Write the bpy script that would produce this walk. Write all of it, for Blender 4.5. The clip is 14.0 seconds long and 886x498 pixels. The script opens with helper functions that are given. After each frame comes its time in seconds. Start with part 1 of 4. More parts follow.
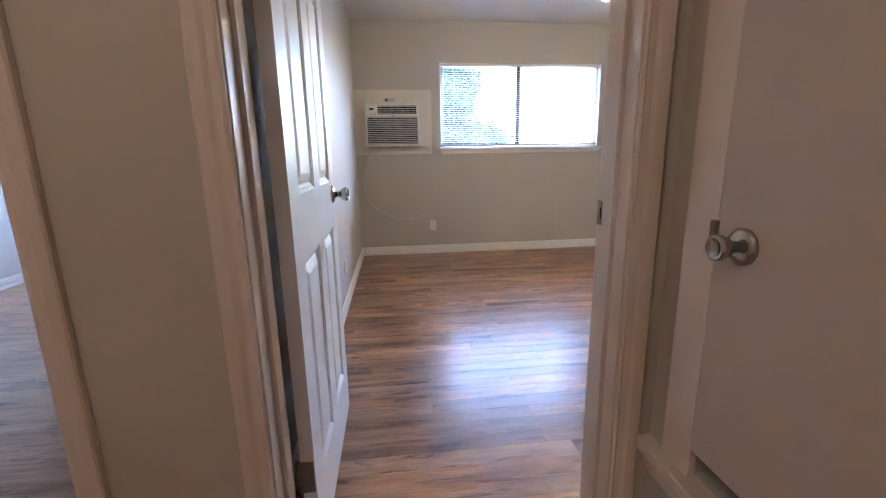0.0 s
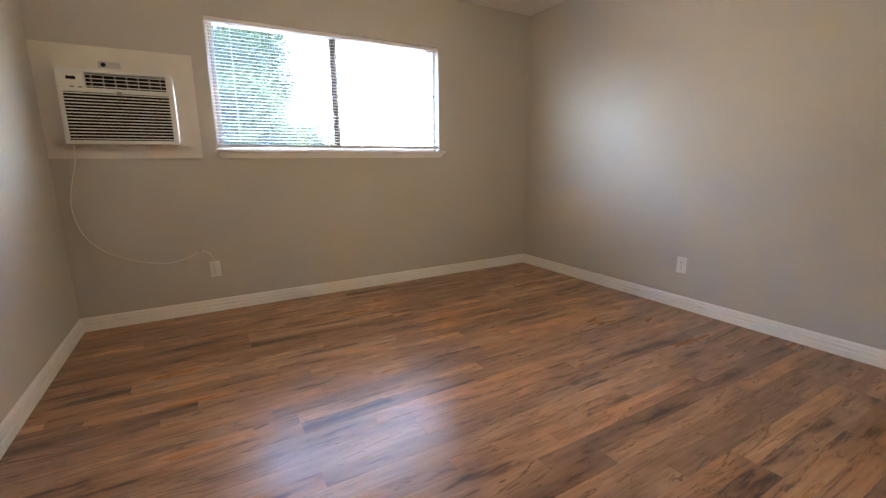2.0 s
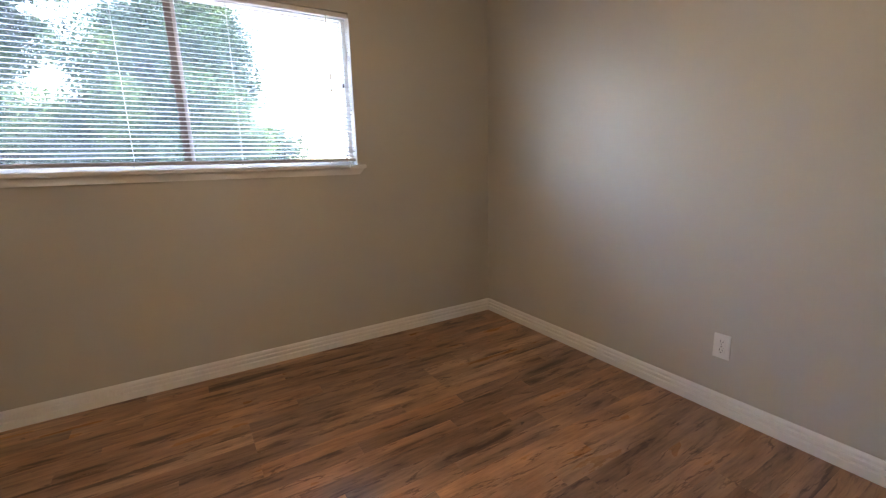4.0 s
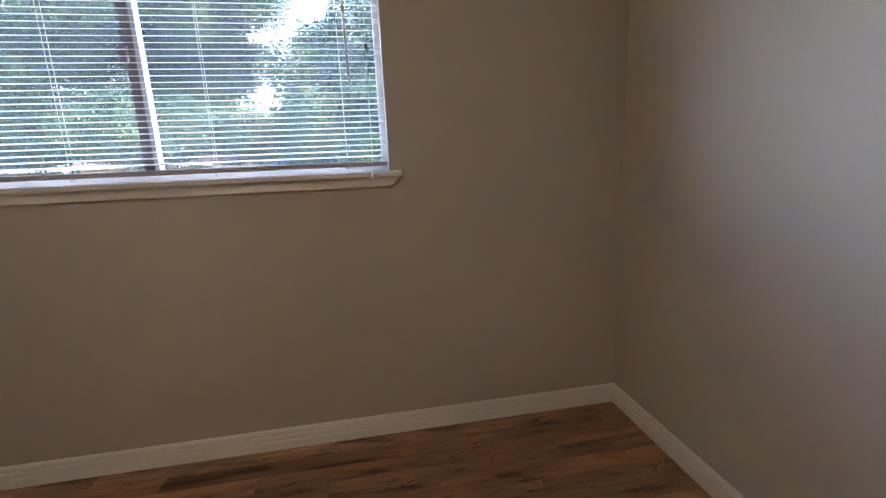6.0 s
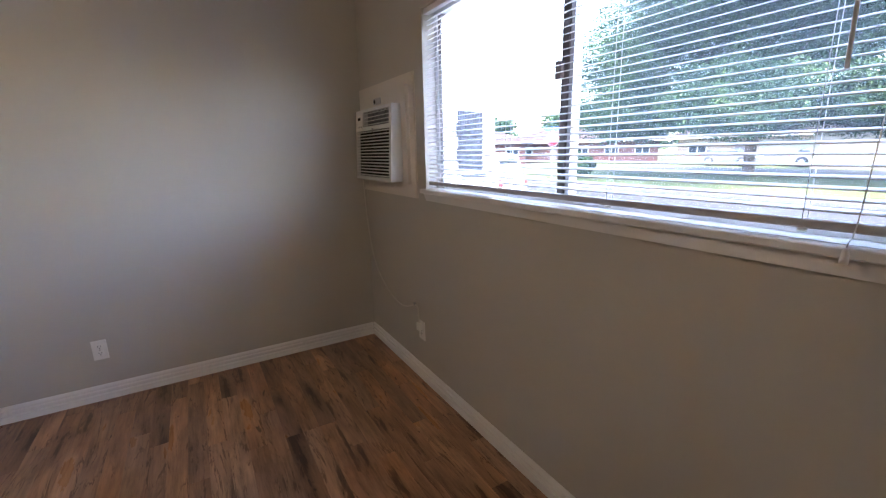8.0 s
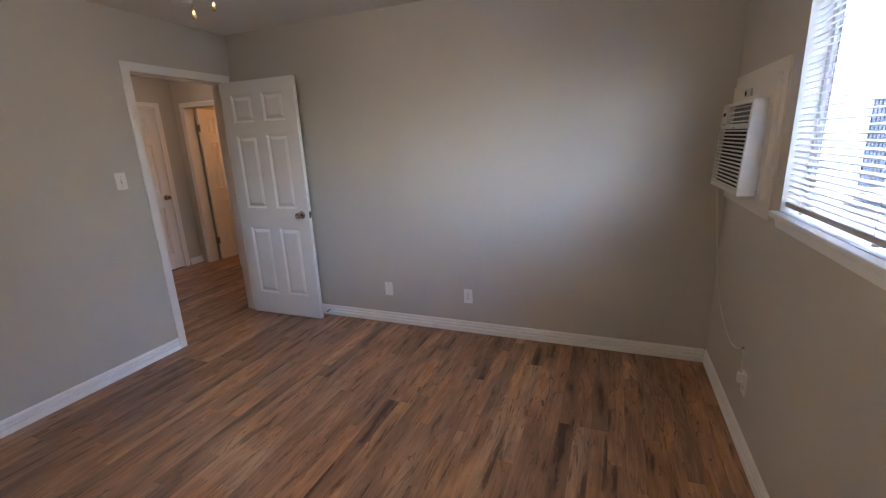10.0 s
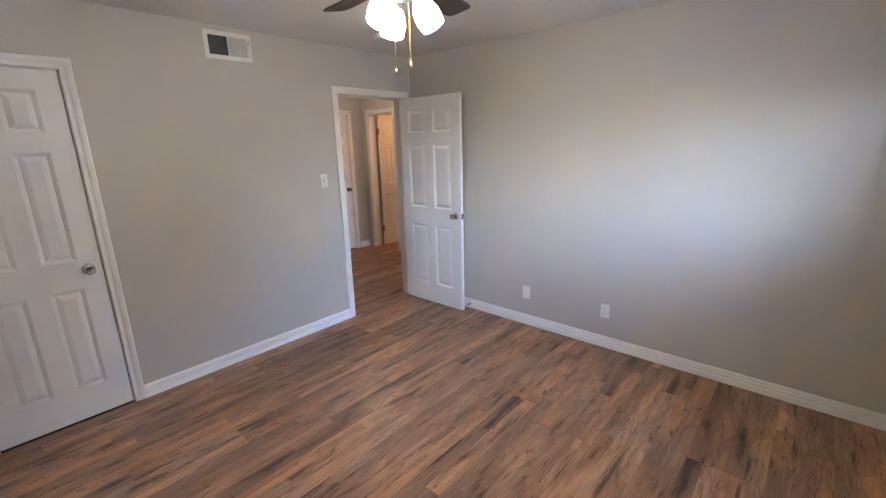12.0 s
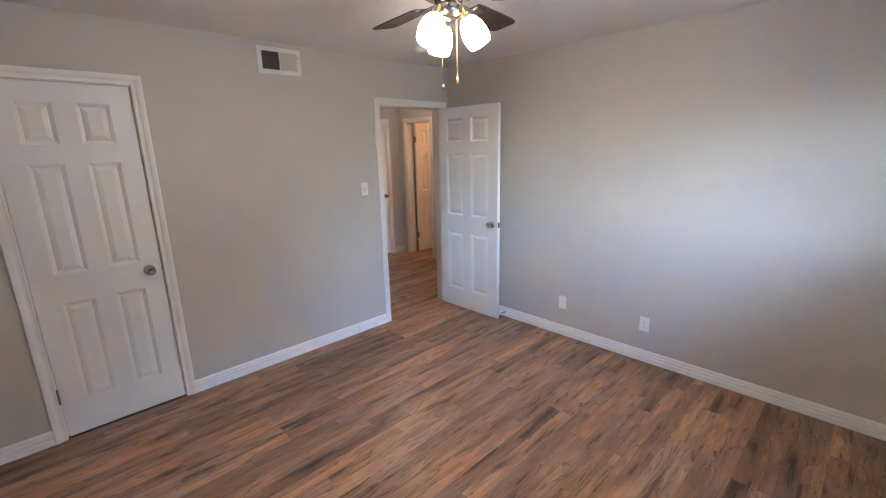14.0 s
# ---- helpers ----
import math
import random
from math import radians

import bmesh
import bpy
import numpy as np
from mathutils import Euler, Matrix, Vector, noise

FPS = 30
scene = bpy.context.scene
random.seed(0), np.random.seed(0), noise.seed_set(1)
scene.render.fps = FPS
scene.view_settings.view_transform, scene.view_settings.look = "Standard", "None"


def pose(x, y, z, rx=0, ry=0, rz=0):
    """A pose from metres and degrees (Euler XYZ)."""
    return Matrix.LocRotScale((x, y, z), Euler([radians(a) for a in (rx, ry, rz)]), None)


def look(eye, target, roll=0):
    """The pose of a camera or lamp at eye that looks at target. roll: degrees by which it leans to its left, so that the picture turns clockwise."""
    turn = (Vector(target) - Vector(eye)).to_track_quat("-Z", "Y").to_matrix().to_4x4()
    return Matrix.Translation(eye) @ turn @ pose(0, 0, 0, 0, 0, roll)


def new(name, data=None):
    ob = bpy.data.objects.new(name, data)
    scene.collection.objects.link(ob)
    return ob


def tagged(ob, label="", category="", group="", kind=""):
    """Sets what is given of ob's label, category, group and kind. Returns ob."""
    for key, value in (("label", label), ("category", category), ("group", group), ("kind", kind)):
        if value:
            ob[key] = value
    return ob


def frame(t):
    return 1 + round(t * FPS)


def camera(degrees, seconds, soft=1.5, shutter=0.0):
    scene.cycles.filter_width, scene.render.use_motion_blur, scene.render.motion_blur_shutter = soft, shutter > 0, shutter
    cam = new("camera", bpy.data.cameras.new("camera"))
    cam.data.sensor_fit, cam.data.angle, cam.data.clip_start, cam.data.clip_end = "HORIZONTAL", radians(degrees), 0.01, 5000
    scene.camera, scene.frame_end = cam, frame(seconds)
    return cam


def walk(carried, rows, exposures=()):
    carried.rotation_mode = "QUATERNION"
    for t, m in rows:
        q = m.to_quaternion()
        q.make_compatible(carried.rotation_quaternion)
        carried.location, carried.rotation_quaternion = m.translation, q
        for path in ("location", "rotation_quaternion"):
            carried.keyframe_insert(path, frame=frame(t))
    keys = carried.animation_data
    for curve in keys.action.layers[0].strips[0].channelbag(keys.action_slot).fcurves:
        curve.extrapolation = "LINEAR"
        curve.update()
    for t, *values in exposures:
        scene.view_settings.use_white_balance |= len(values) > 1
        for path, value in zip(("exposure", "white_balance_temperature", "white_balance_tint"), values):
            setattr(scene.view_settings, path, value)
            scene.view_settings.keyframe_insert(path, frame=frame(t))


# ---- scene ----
cam = camera(92.8, 14.0, soft=1.25)
PATH = [
    (0, (0.383, -0.96, 1.083), (0.601, 0.981, 0.652), -1.0),
    (0.5, (0.421, -0.611, 1.09), (0.773, 1.31, 0.661), -0.7),
    (1, (0.466, -0.272, 1.076), (0.962, 1.619, 0.653), -0.5),
    (1.5, (0.583, 0.031, 1.056), (1.363, 1.826, 0.644), -0.6),
    (2, (0.758, 0.322, 1.058), (1.732, 2.022, 0.658), -0.6),
    (2.5, (1.022, 0.522, 1.052), (2.073, 2.177, 0.658), -1.1),
    (5, (2.216, 1.602, 1.222), (3.14, 3.326, 0.803), -2.9),
    (5.5, (2.472, 1.798, 1.214), (3.135, 3.634, 0.781), -2.7),
    (6, (2.606, 2.006, 1.185), (2.929, 3.94, 0.787), -2.5),
    (6.5, (2.774, 2.164, 1.202), (2.546, 4.115, 0.825), -1.9),
    (7, (2.827, 2.347, 1.253), (2.026, 4.136, 0.858), -1.2),
    (7.5, (2.848, 2.512, 1.331), (1.511, 3.937, 0.903), -1.3),
    (8, (2.899, 2.673, 1.358), (1.217, 3.657, 0.906), -1.3),
    (8.5, (2.94, 2.803, 1.388), (1.061, 3.305, 0.919), -1.6),
    (9, (2.928, 2.919, 1.417), (0.987, 2.976, 0.939), -1.7),
    (11.5, (3.116, 3.221, 1.62), (1.668, 1.937, 1.118), -2.4),
    (12, (3.154, 3.221, 1.64), (1.71, 1.929, 1.142), -1.5),
    (12.5, (3.175, 3.214, 1.657), (1.752, 1.896, 1.173), -1.3),
    (13, (3.188, 3.215, 1.665), (1.796, 1.862, 1.186), -1.3),
    (13.5, (3.205, 3.213, 1.671), (1.838, 1.831, 1.196), -1.4),
    (14, (3.214, 3.21, 1.672), (1.866, 1.81, 1.203), -1.4),
]
EXPOSURES = [(0.0, 6.1, 5650, 13), (1.0, 5.82, 6000, 12), (1.5, 5.8, 6400, 11), (2.0, 5.77, 6900, 11), (2.7, 5.75, 7450, 11), (4.8, 5.15, 6900, 16), (5.5, 5.1, 6850, 16), (6.5, 4.85, 6600, 16), (7.5, 4.92, 6250, 16), (9.2, 4.79, 6250, 17), (11.3, 5.97, 5750, 12), (14.0, 5.97, 5650, 12)]
walk(cam, [(t, look(eye, target, roll)) for t, eye, target, roll in PATH], EXPOSURES)

# ---- light ----
SUN_EL, SUN_ROT = radians(64), radians(116)
world = bpy.data.worlds.new("world")
scene.world = world
world.use_nodes = True
wn = world.node_tree.nodes
sky = wn.new("ShaderNodeTexSky")
sky.sky_type, sky.sun_disc = "NISHITA", False
sky.sun_elevation, sky.sun_rotation = SUN_EL, SUN_ROT
sky.dust_density = 2.5
world.node_tree.links.new(sky.outputs[0], wn["Background"].inputs[0])
wn["Background"].inputs[1].default_value = 0.15
sun = new("sun", bpy.data.lights.new("sun", "SUN"))
sun.data.energy, sun.data.angle, sun.data.color = 0.5, radians(14), (1, 0.96, 0.9)
sun.matrix_world = look((0, 0, 0), (-math.sin(SUN_ROT) * math.cos(SUN_EL), -math.cos(SUN_ROT) * math.cos(SUN_EL), -math.sin(SUN_EL)))

# ---- plan ----
W, D, H = 3.72, 3.745, 2.438          # bedroom, inside
T = 0.13                               # inner wall thickness
YO = D + 0.21                          # outer face of the window wall
XJ, DW, DH = 0.100, 0.767, 2.05        # bedroom doorway: hinge jamb, width, height
CX0, CX1, CH = 2.684, 3.320, 2.07      # closet doorway
WX0, WX1, WZ0, WZ1 = 0.905, 2.692, 1.165, 2.036   # window opening
HX0, HX1, HY0 = -1.10, 0.967, -2.20     # hall
GZ = -0.35                             # ground outside


# ---- materials ----
def material(name, color, rough=0.5, metal=0.0, spec=0.5):
    m = bpy.data.materials.new(name)
    m.use_nodes = True
    b = m.node_tree.nodes["Principled BSDF"]
    b.inputs["Base Color"].default_value = (*color, 1)
    b.inputs["Roughness"].default_value = rough
    b.inputs["Metallic"].default_value = metal
    b.inputs["Specular IOR Level"].default_value = spec
    return m


def mix_rgb(nt, fac, a, b, mode="MIX"):
    n = nt.nodes.new("ShaderNodeMix")
    n.data_type, n.blend_type = "RGBA", mode
    for s, v in ((n.inputs[0], fac), (n.inputs[6], a), (n.inputs[7], b)):
        if hasattr(v, "links"):
            nt.links.new(v, s)
        elif isinstance(v, (int, float)):
            s.default_value = v
        else:
            s.default_value = (*v, 1)
    return n.outputs[2]


def noise_node(nt, scale, detail=4, stretch=None, offset=None, rough=0.55):
    n = nt.nodes.new("ShaderNodeTexNoise")
    n.inputs["Scale"].default_value, n.inputs["Detail"].default_value = scale, detail
    n.inputs["Roughness"].default_value = rough
    co = nt.nodes.new("ShaderNodeTexCoord").outputs["Object"]
    if stretch or offset:
        mp = nt.nodes.new("ShaderNodeMapping")
        nt.links.new(co, mp.inputs[0])
        mp.inputs["Scale"].default_value = stretch or (1, 1, 1)
        if offset:
            nt.links.new(offset, mp.inputs["Location"])
        co = mp.outputs[0]
    nt.links.new(co, n.inputs["Vector"])
    return n.outputs["Fac"]


def ramp(nt, fac, *stops):
    n = nt.nodes.new("ShaderNodeValToRGB")
    while len(n.color_ramp.elements) < len(stops):
        n.color_ramp.elements.new(0.5)
    for e, (p, c) in zip(n.color_ramp.elements, stops):
        e.position, e.color = p, (*c, 1) if not isinstance(c, (int, float)) else (c, c, c, 1)
    nt.links.new(fac, n.inputs[0])
    return n.outputs[0]


def bump(nt, height, strength, distance):
    n = nt.nodes.new("ShaderNodeBump")
    n.inputs["Strength"].default_value, n.inputs["Distance"].default_value = strength, distance
    nt.links.new(height, n.inputs["Height"])
    nt.links.new(n.outputs[0], nt.nodes["Principled BSDF"].inputs["Normal"])


def worn(name, color, rough, vary=0.08, scale=2.0, grain=(180, 0.12, 0.001), metal=0.0, spec=0.5, stretch=None, rv=0.02):
    """Paint or plastic with slow variation and a fine relief."""
    m = material(name, color, rough, metal, spec)
    nt = m.node_tree
    b = nt.nodes["Principled BSDF"]
    n1 = noise_node(nt, scale, 5)
    c = ramp(nt, n1, (0.3, [v * (1 - vary) for v in color]), (0.7, [min(1, v * (1 + vary * 0.6)) for v in color]))
    nt.links.new(c, b.inputs["Base Color"])
    r = ramp(nt, noise_node(nt, scale * 4, 3), (0.3, max(0, rough - rv)), (0.7, min(1, rough + rv)))
    nt.links.new(r, b.inputs["Roughness"])
    if grain:
        bump(nt, noise_node(nt, grain[0], 2, stretch), grain[1], grain[2])
    return m


def wood_floor():
    """Rustic laminate: a tone of its own for each plank, soft blotches, dark wandering cracks and knots."""
    m = material("laminate", (0.2, 0.11, 0.07), 0.26, spec=0.5)
    nt = m.node_tree
    b = nt.nodes["Principled BSDF"]
    info = nt.nodes.new("ShaderNodeObjectInfo")
    off = nt.nodes.new("ShaderNodeVectorMath")
    off.operation = "SCALE"
    comb = nt.nodes.new("ShaderNodeCombineXYZ")
    for i in range(3):
        nt.links.new(info.outputs["Random"], comb.inputs[i])
    nt.links.new(comb.outputs[0], off.inputs[0])
    off.inputs["Scale"].default_value = 57.0
    o = off.outputs[0]

    def figure(stretch, detail, distortion, rough=0.55):
        f = noise_node(nt, 1.0, detail, stretch, o, rough)
        f.node.inputs["Distortion"].default_value = distortion
        return f

    tone = ramp(nt, info.outputs["Random"], (0.0, (0.205, 0.116, 0.073)), (0.15, (0.31, 0.182, 0.112)), (0.32, (0.40, 0.212, 0.112)), (0.46, (0.235, 0.142, 0.092)),
                (0.62, (0.435, 0.252, 0.142)), (0.74, (0.228, 0.126, 0.077)), (0.88, (0.33, 0.205, 0.13)), (1.0, (0.42, 0.262, 0.165)))
    broad = figure((2.6, 10, 1), 5, 0.25)
    c = mix_rgb(nt, 1.0, tone, ramp(nt, broad, (0.32, (0.62, 0.56, 0.53)), (0.48, (0.98, 0.95, 0.92)), (0.68, (1.36, 1.31, 1.22))), "MULTIPLY")
    stain = figure((2.4, 17, 1), 9, 0.3, 0.66)
    c = mix_rgb(nt, 0.80, c, ramp(nt, stain, (0.32, (0.18, 0.14, 0.125)), (0.38, (0.38, 0.32, 0.30)), (0.415, (0.95, 0.95, 0.95)), (0.65, (1.06, 1.06, 1.06))), "MULTIPLY")
    vein = figure((1.8, 13, 1), 7, 0.5, 0.6)
    where = figure((2.0, 8, 1), 2, 0.3)
    line = ramp(nt, vein, (0.478, (1, 1, 1)), (0.494, (0.34, 0.29, 0.27)), (0.504, (0.34, 0.29, 0.27)), (0.520, (1, 1, 1)))
    c = mix_rgb(nt, ramp(nt, where, (0.48, 0.0), (0.56, 0.9)), c, mix_rgb(nt, 1.0, c, line, "MULTIPLY"))
    knots = figure((11, 30, 1), 2, 0.5)
    c = mix_rgb(nt, 0.85, c, ramp(nt, knots, (0.225, 0.2), (0.285, 1.0)), "MULTIPLY")
    grain = figure((5, 62, 1), 8, 0.25, 0.7)
    c = mix_rgb(nt, 0.6, c, ramp(nt, grain, (0.36, 0.58), (0.5, 1.0), (0.64, 1.3)), "MULTIPLY")
    nt.links.new(c, b.inputs["Base Color"])
    nt.links.new(ramp(nt, broad, (0.3, 0.32), (0.7, 0.27)), b.inputs["Roughness"])
    bump(nt, grain, 0.10, 0.0007)
    return m


def foliage(name, a, b2):
    m = material(name, a, 0.8, spec=0.08)
    nt = m.node_tree
    geo = nt.nodes.new("ShaderNodeNewGeometry")
    c = ramp(nt, geo.outputs["Random Per Island"], (0.0, a), (1.0, b2))
    # Slow noise paints shaded bluish clumps and sunlit warm ones into the leaves.
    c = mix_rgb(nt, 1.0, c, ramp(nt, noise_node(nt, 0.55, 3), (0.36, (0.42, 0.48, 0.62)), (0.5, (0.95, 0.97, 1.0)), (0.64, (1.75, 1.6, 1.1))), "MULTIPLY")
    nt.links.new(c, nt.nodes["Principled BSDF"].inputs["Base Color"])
    return m


def brick_mat(name, a, b2, mortar, scale=1.0):
    m = material(name, a, 0.85, spec=0.2)
    nt = m.node_tree
    n = nt.nodes.new("ShaderNodeTexBrick")
    n.inputs["Color1"].default_value, n.inputs["Color2"].default_value, n.inputs["Mortar"].default_value = (*a, 1), (*b2, 1), (*mortar, 1)
    n.inputs["Scale"].default_value = scale
    n.inputs["Brick Width"].default_value, n.inputs["Row Height"].default_value, n.inputs["Mortar Size"].default_value = 0.2, 0.067, 0.006
    mp = nt.nodes.new("ShaderNodeMapping")
    mp.inputs["Rotation"].default_value = (radians(90), 0, 0)
    nt.links.new(nt.nodes.new("ShaderNodeTexCoord").outputs["Object"], mp.inputs[0])
    nt.links.new(mp.outputs[0], n.inputs["Vector"])
    nt.links.new(n.outputs[0], nt.nodes["Principled BSDF"].inputs["Base Color"])
    return m


def glow(name, color, strength):
    m = material(name, color, 0.4)
    b = m.node_tree.nodes["Principled BSDF"]
    b.inputs["Emission Color"].default_value, b.inputs["Emission Strength"].default_value = (*color, 1), strength
    return m


WALL = worn("greige wall paint", (0.527, 0.501, 0.453), 0.47, 0.03, 1.3, (130, 0.22, 0.0015), spec=0.4)
CEIL = worn("white textured ceiling", (0.80, 0.78, 0.745), 0.7, 0.03, 2.0, (70, 0.8, 0.006), spec=0.3)
TRIM = worn("white trim paint", (0.78, 0.765, 0.74), 0.32, 0.02, 1.5, None)
BASEW = worn("fresh white baseboard paint", (0.86, 0.855, 0.84), 0.3, 0.02, 1.5, None)
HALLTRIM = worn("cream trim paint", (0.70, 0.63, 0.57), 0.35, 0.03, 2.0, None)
DOOR = worn("white embossed door paint", (0.745, 0.74, 0.725), 0.40, 0.015, 1.2, (7, 0.12, 0.0006), stretch=(10, 10, 1), rv=0.005)
SLAB = worn("beige cupboard paint", (0.55, 0.49, 0.44), 0.38, 0.05, 2.0, (60, 0.15, 0.001))
FLOOR = wood_floor()
UNDER = worn("floor underlay", (0.06, 0.045, 0.035), 0.9)
NICKEL = worn("satin nickel", (0.44, 0.42, 0.39), 0.18, 0.08, 20, None, metal=1.0)
STEEL = worn("aged hinge steel", (0.22, 0.19, 0.16), 0.4, 0.15, 30, None, metal=0.9)
PLATE = worn("white plastic plate", (0.80, 0.79, 0.76), 0.3, 0.02, 8, None)
# Near-black; on holes and hollows it paints in the shade.
DARK = material("black for hollows and dark parts", (0.006, 0.006, 0.0065), 0.85)
ACW = worn("white appliance plastic", (0.74, 0.74, 0.73), 0.38, 0.03, 6, (300, 0.08, 0.0006))
BOARD = worn("painted filler board", (0.72, 0.68, 0.61), 0.5, 0.04, 3, (60, 0.2, 0.001))
GREYP = worn("grey plastic", (0.35, 0.35, 0.36), 0.4, 0.05, 20, None)
FINS = worn("condenser fin metal", (0.055, 0.057, 0.068), 0.6, 0.2, 12, None, spec=0.15)
SLAT = worn("white blind slat enamel", (0.80, 0.79, 0.78), 0.35, 0.02, 5, None)
CORD = worn("white cord", (0.75, 0.73, 0.69), 0.8, 0.05, 40, None)
BRONZE = worn("bronze window frame", (0.13, 0.105, 0.10), 0.4, 0.15, 10, (120, 0.1, 0.0006), metal=0.4)
ALU = worn("pale aluminium", (0.44, 0.44, 0.46), 0.35, 0.06, 12, None, metal=0.5)
BLADE = worn("dark walnut blade veneer", (0.014, 0.007, 0.006), 0.45, 0.35, 6, (60, 0.1, 0.0006), stretch=(1, 14, 1))
BRASS = worn("aged brass chain", (0.50, 0.38, 0.19), 0.38, 0.15, 40, None, metal=1.0)
SHADE = glow("lit frosted glass", (1.0, 0.80, 0.56), 1.4)
HALLGLASS = glow("lit hall lamp glass", (1.0, 0.69, 0.46), 0.71)
BATHGLASS = glow("lit warm lamp glass", (1.0, 0.42, 0.13), 1.3)
VENT = worn("white enamelled vent", (0.76, 0.75, 0.73), 0.35, 0.04, 10, None)
BRICKW = worn("white painted brick", (0.74, 0.73, 0.72), 0.8, 0.08, 9, (50, 0.5, 0.004))
BRICKR = brick_mat("red brick", (0.10, 0.034, 0.026), (0.08, 0.028, 0.022), (0.12, 0.10, 0.09))
BRICKT = brick_mat("tan brick", (0.30, 0.215, 0.15), (0.25, 0.18, 0.125), (0.36, 0.32, 0.28))
ROOF = worn("brown shingles", (0.045, 0.034, 0.031), 0.95, 0.25, 1.5, (12, 0.6, 0.02), spec=0.05)
ASPHALT = worn("asphalt", (0.032, 0.033, 0.037), 0.95, 0.18, 0.6, (40, 0.6, 0.006), spec=0.06)
CONCRETE = worn("pale concrete", (0.10, 0.098, 0.095), 0.95, 0.1, 0.9, (25, 0.4, 0.004), spec=0.08)
GRASS = worn("dry lawn", (0.065, 0.08, 0.032), 0.95, 0.3, 0.5, (30, 0.8, 0.02), spec=0.05)
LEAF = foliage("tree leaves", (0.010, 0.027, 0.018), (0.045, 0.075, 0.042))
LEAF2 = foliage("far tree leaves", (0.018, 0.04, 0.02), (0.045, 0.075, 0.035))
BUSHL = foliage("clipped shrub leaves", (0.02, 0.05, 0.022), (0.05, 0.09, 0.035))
BARK = worn("grey brown bark", (0.06, 0.045, 0.035), 0.9, 0.3, 3, (15, 0.8, 0.02))
CARW = worn("white car paint", (0.62, 0.62, 0.62), 0.2, 0.02, 2, None)
CARR = worn("red car paint", (0.38, 0.02, 0.02), 0.2, 0.03, 2, None)
CARG = worn("grey car paint", (0.12, 0.13, 0.15), 0.2, 0.03, 2, None)
CARGLASS = material("tinted car glass", (0.02, 0.025, 0.03), 0.3, spec=0.02)
TYRE = worn("tyre rubber", (0.02, 0.02, 0.02), 0.8, 0.1, 10, None)
REDL = worn("red lamp plastic", (0.45, 0.02, 0.02), 0.2, 0.05, 9, None)
SIGNR = worn("red sign sheeting", (0.55, 0.02, 0.03), 0.4, 0.05, 3, None)
SIGNW = worn("white sign sheeting", (0.8, 0.8, 0.8), 0.4, 0.03, 3, None)
SIGNB = worn("blue sign sheeting", (0.02, 0.10, 0.45), 0.4, 0.05, 3, None)
POLE = worn("weathered pole", (0.14, 0.11, 0.09), 0.8, 0.2, 3, (20, 0.5, 0.004))
HOUSEW = worn("cream garage paint", (0.34, 0.32, 0.27), 0.6, 0.06, 1, None)
GLASS = material("window glass", (1, 1, 1), 0.0)
GLASS.node_tree.nodes["Principled BSDF"].inputs["Transmission Weight"].default_value = 1.0
GLASS.node_tree.nodes["Principled BSDF"].inputs["IOR"].default_value = 1.02
gt = GLASS.node_tree
# Bluish translucent haze mixed into the panes to imitate veiling glare.
glare, veil = gt.nodes.new("ShaderNodeBsdfTranslucent"), gt.nodes.new("ShaderNodeMixShader")
glare.inputs["Color"].default_value = (0.74, 0.83, 0.95, 1)
gt.links.new(ramp(gt, noise_node(gt, 3.0, 4), (0.3, 0.010), (0.7, 0.018)), veil.inputs[0])
gt.links.new(gt.nodes["Principled BSDF"].outputs[0], veil.inputs[1])
gt.links.new(glare.outputs[0], veil.inputs[2])
gt.links.new(veil.outputs[0], gt.nodes["Material Output"].inputs["Surface"])


# ---- building helpers ----
def part(name, bm, mat, parent=None, label="", m=None):
    me = bpy.data.meshes.new(name)
    bmesh.ops.recalc_face_normals(bm, faces=bm.faces)
    bm.to_mesh(me)
    bm.free()
    me.materials.append(mat)
    ob = new(name, me)
    if parent:
        ob.parent = parent
    if m is not None:
        ob.matrix_basis = m
    if label:
        ob["label"] = label
    return ob


def thing(name, label, category, m=None, group="", kind=""):
    ob = new(name)
    ob.empty_display_size = 0.1
    if m is not None:
        ob.matrix_basis = m
    return tagged(ob, label, category, group, kind)


def box(bm, x0, x1, y0, y1, z0, z1, bevel=0.0):
    v = [bm.verts.new((x, y, z)) for x in (x0, x1) for y in (y0, y1) for z in (z0, z1)]
    fs = [bm.faces.new([v[i] for i in f]) for f in ((0, 1, 3, 2), (4, 6, 7, 5), (0, 4, 5, 1), (2, 3, 7, 6), (0, 2, 6, 4), (1, 5, 7, 3))]
    if bevel:
        es = {e for f in fs for e in f.edges}
        bmesh.ops.bevel(bm, geom=list(es), offset=bevel, segments=2, profile=0.5, affect="EDGES")
    return bm


def bx(*a, bevel=0.0):
    return box(bmesh.new(), *a, bevel=bevel)


def lathe(profile, n=24, bm=None, m=None):
    """Turn (radius, height) pairs round z."""
    bm = bm or bmesh.new()
    m = m or Matrix()
    rings = []
    for r, z in profile:
        if r < 1e-5:
            rings.append([bm.verts.new(m @ Vector((0, 0, z)))])
        else:
            rings.append([bm.verts.new(m @ Vector((r * math.cos(2 * math.pi * i / n), r * math.sin(2 * math.pi * i / n), z))) for i in range(n)])
    for a, b in zip(rings, rings[1:]):
        for i in range(n):
            j = (i + 1) % n
            if len(a) == 1 and len(b) == 1:
                continue
            f = [a[0], b[i], b[j]] if len(a) == 1 else [a[i], a[j], b[0]] if len(b) == 1 else [a[i], a[j], b[j], b[i]]
            bm.faces.new(f).smooth = True
    for r in (rings[0], rings[-1]):
        if len(r) > 1:
            bm.faces.new(r)
    return bm


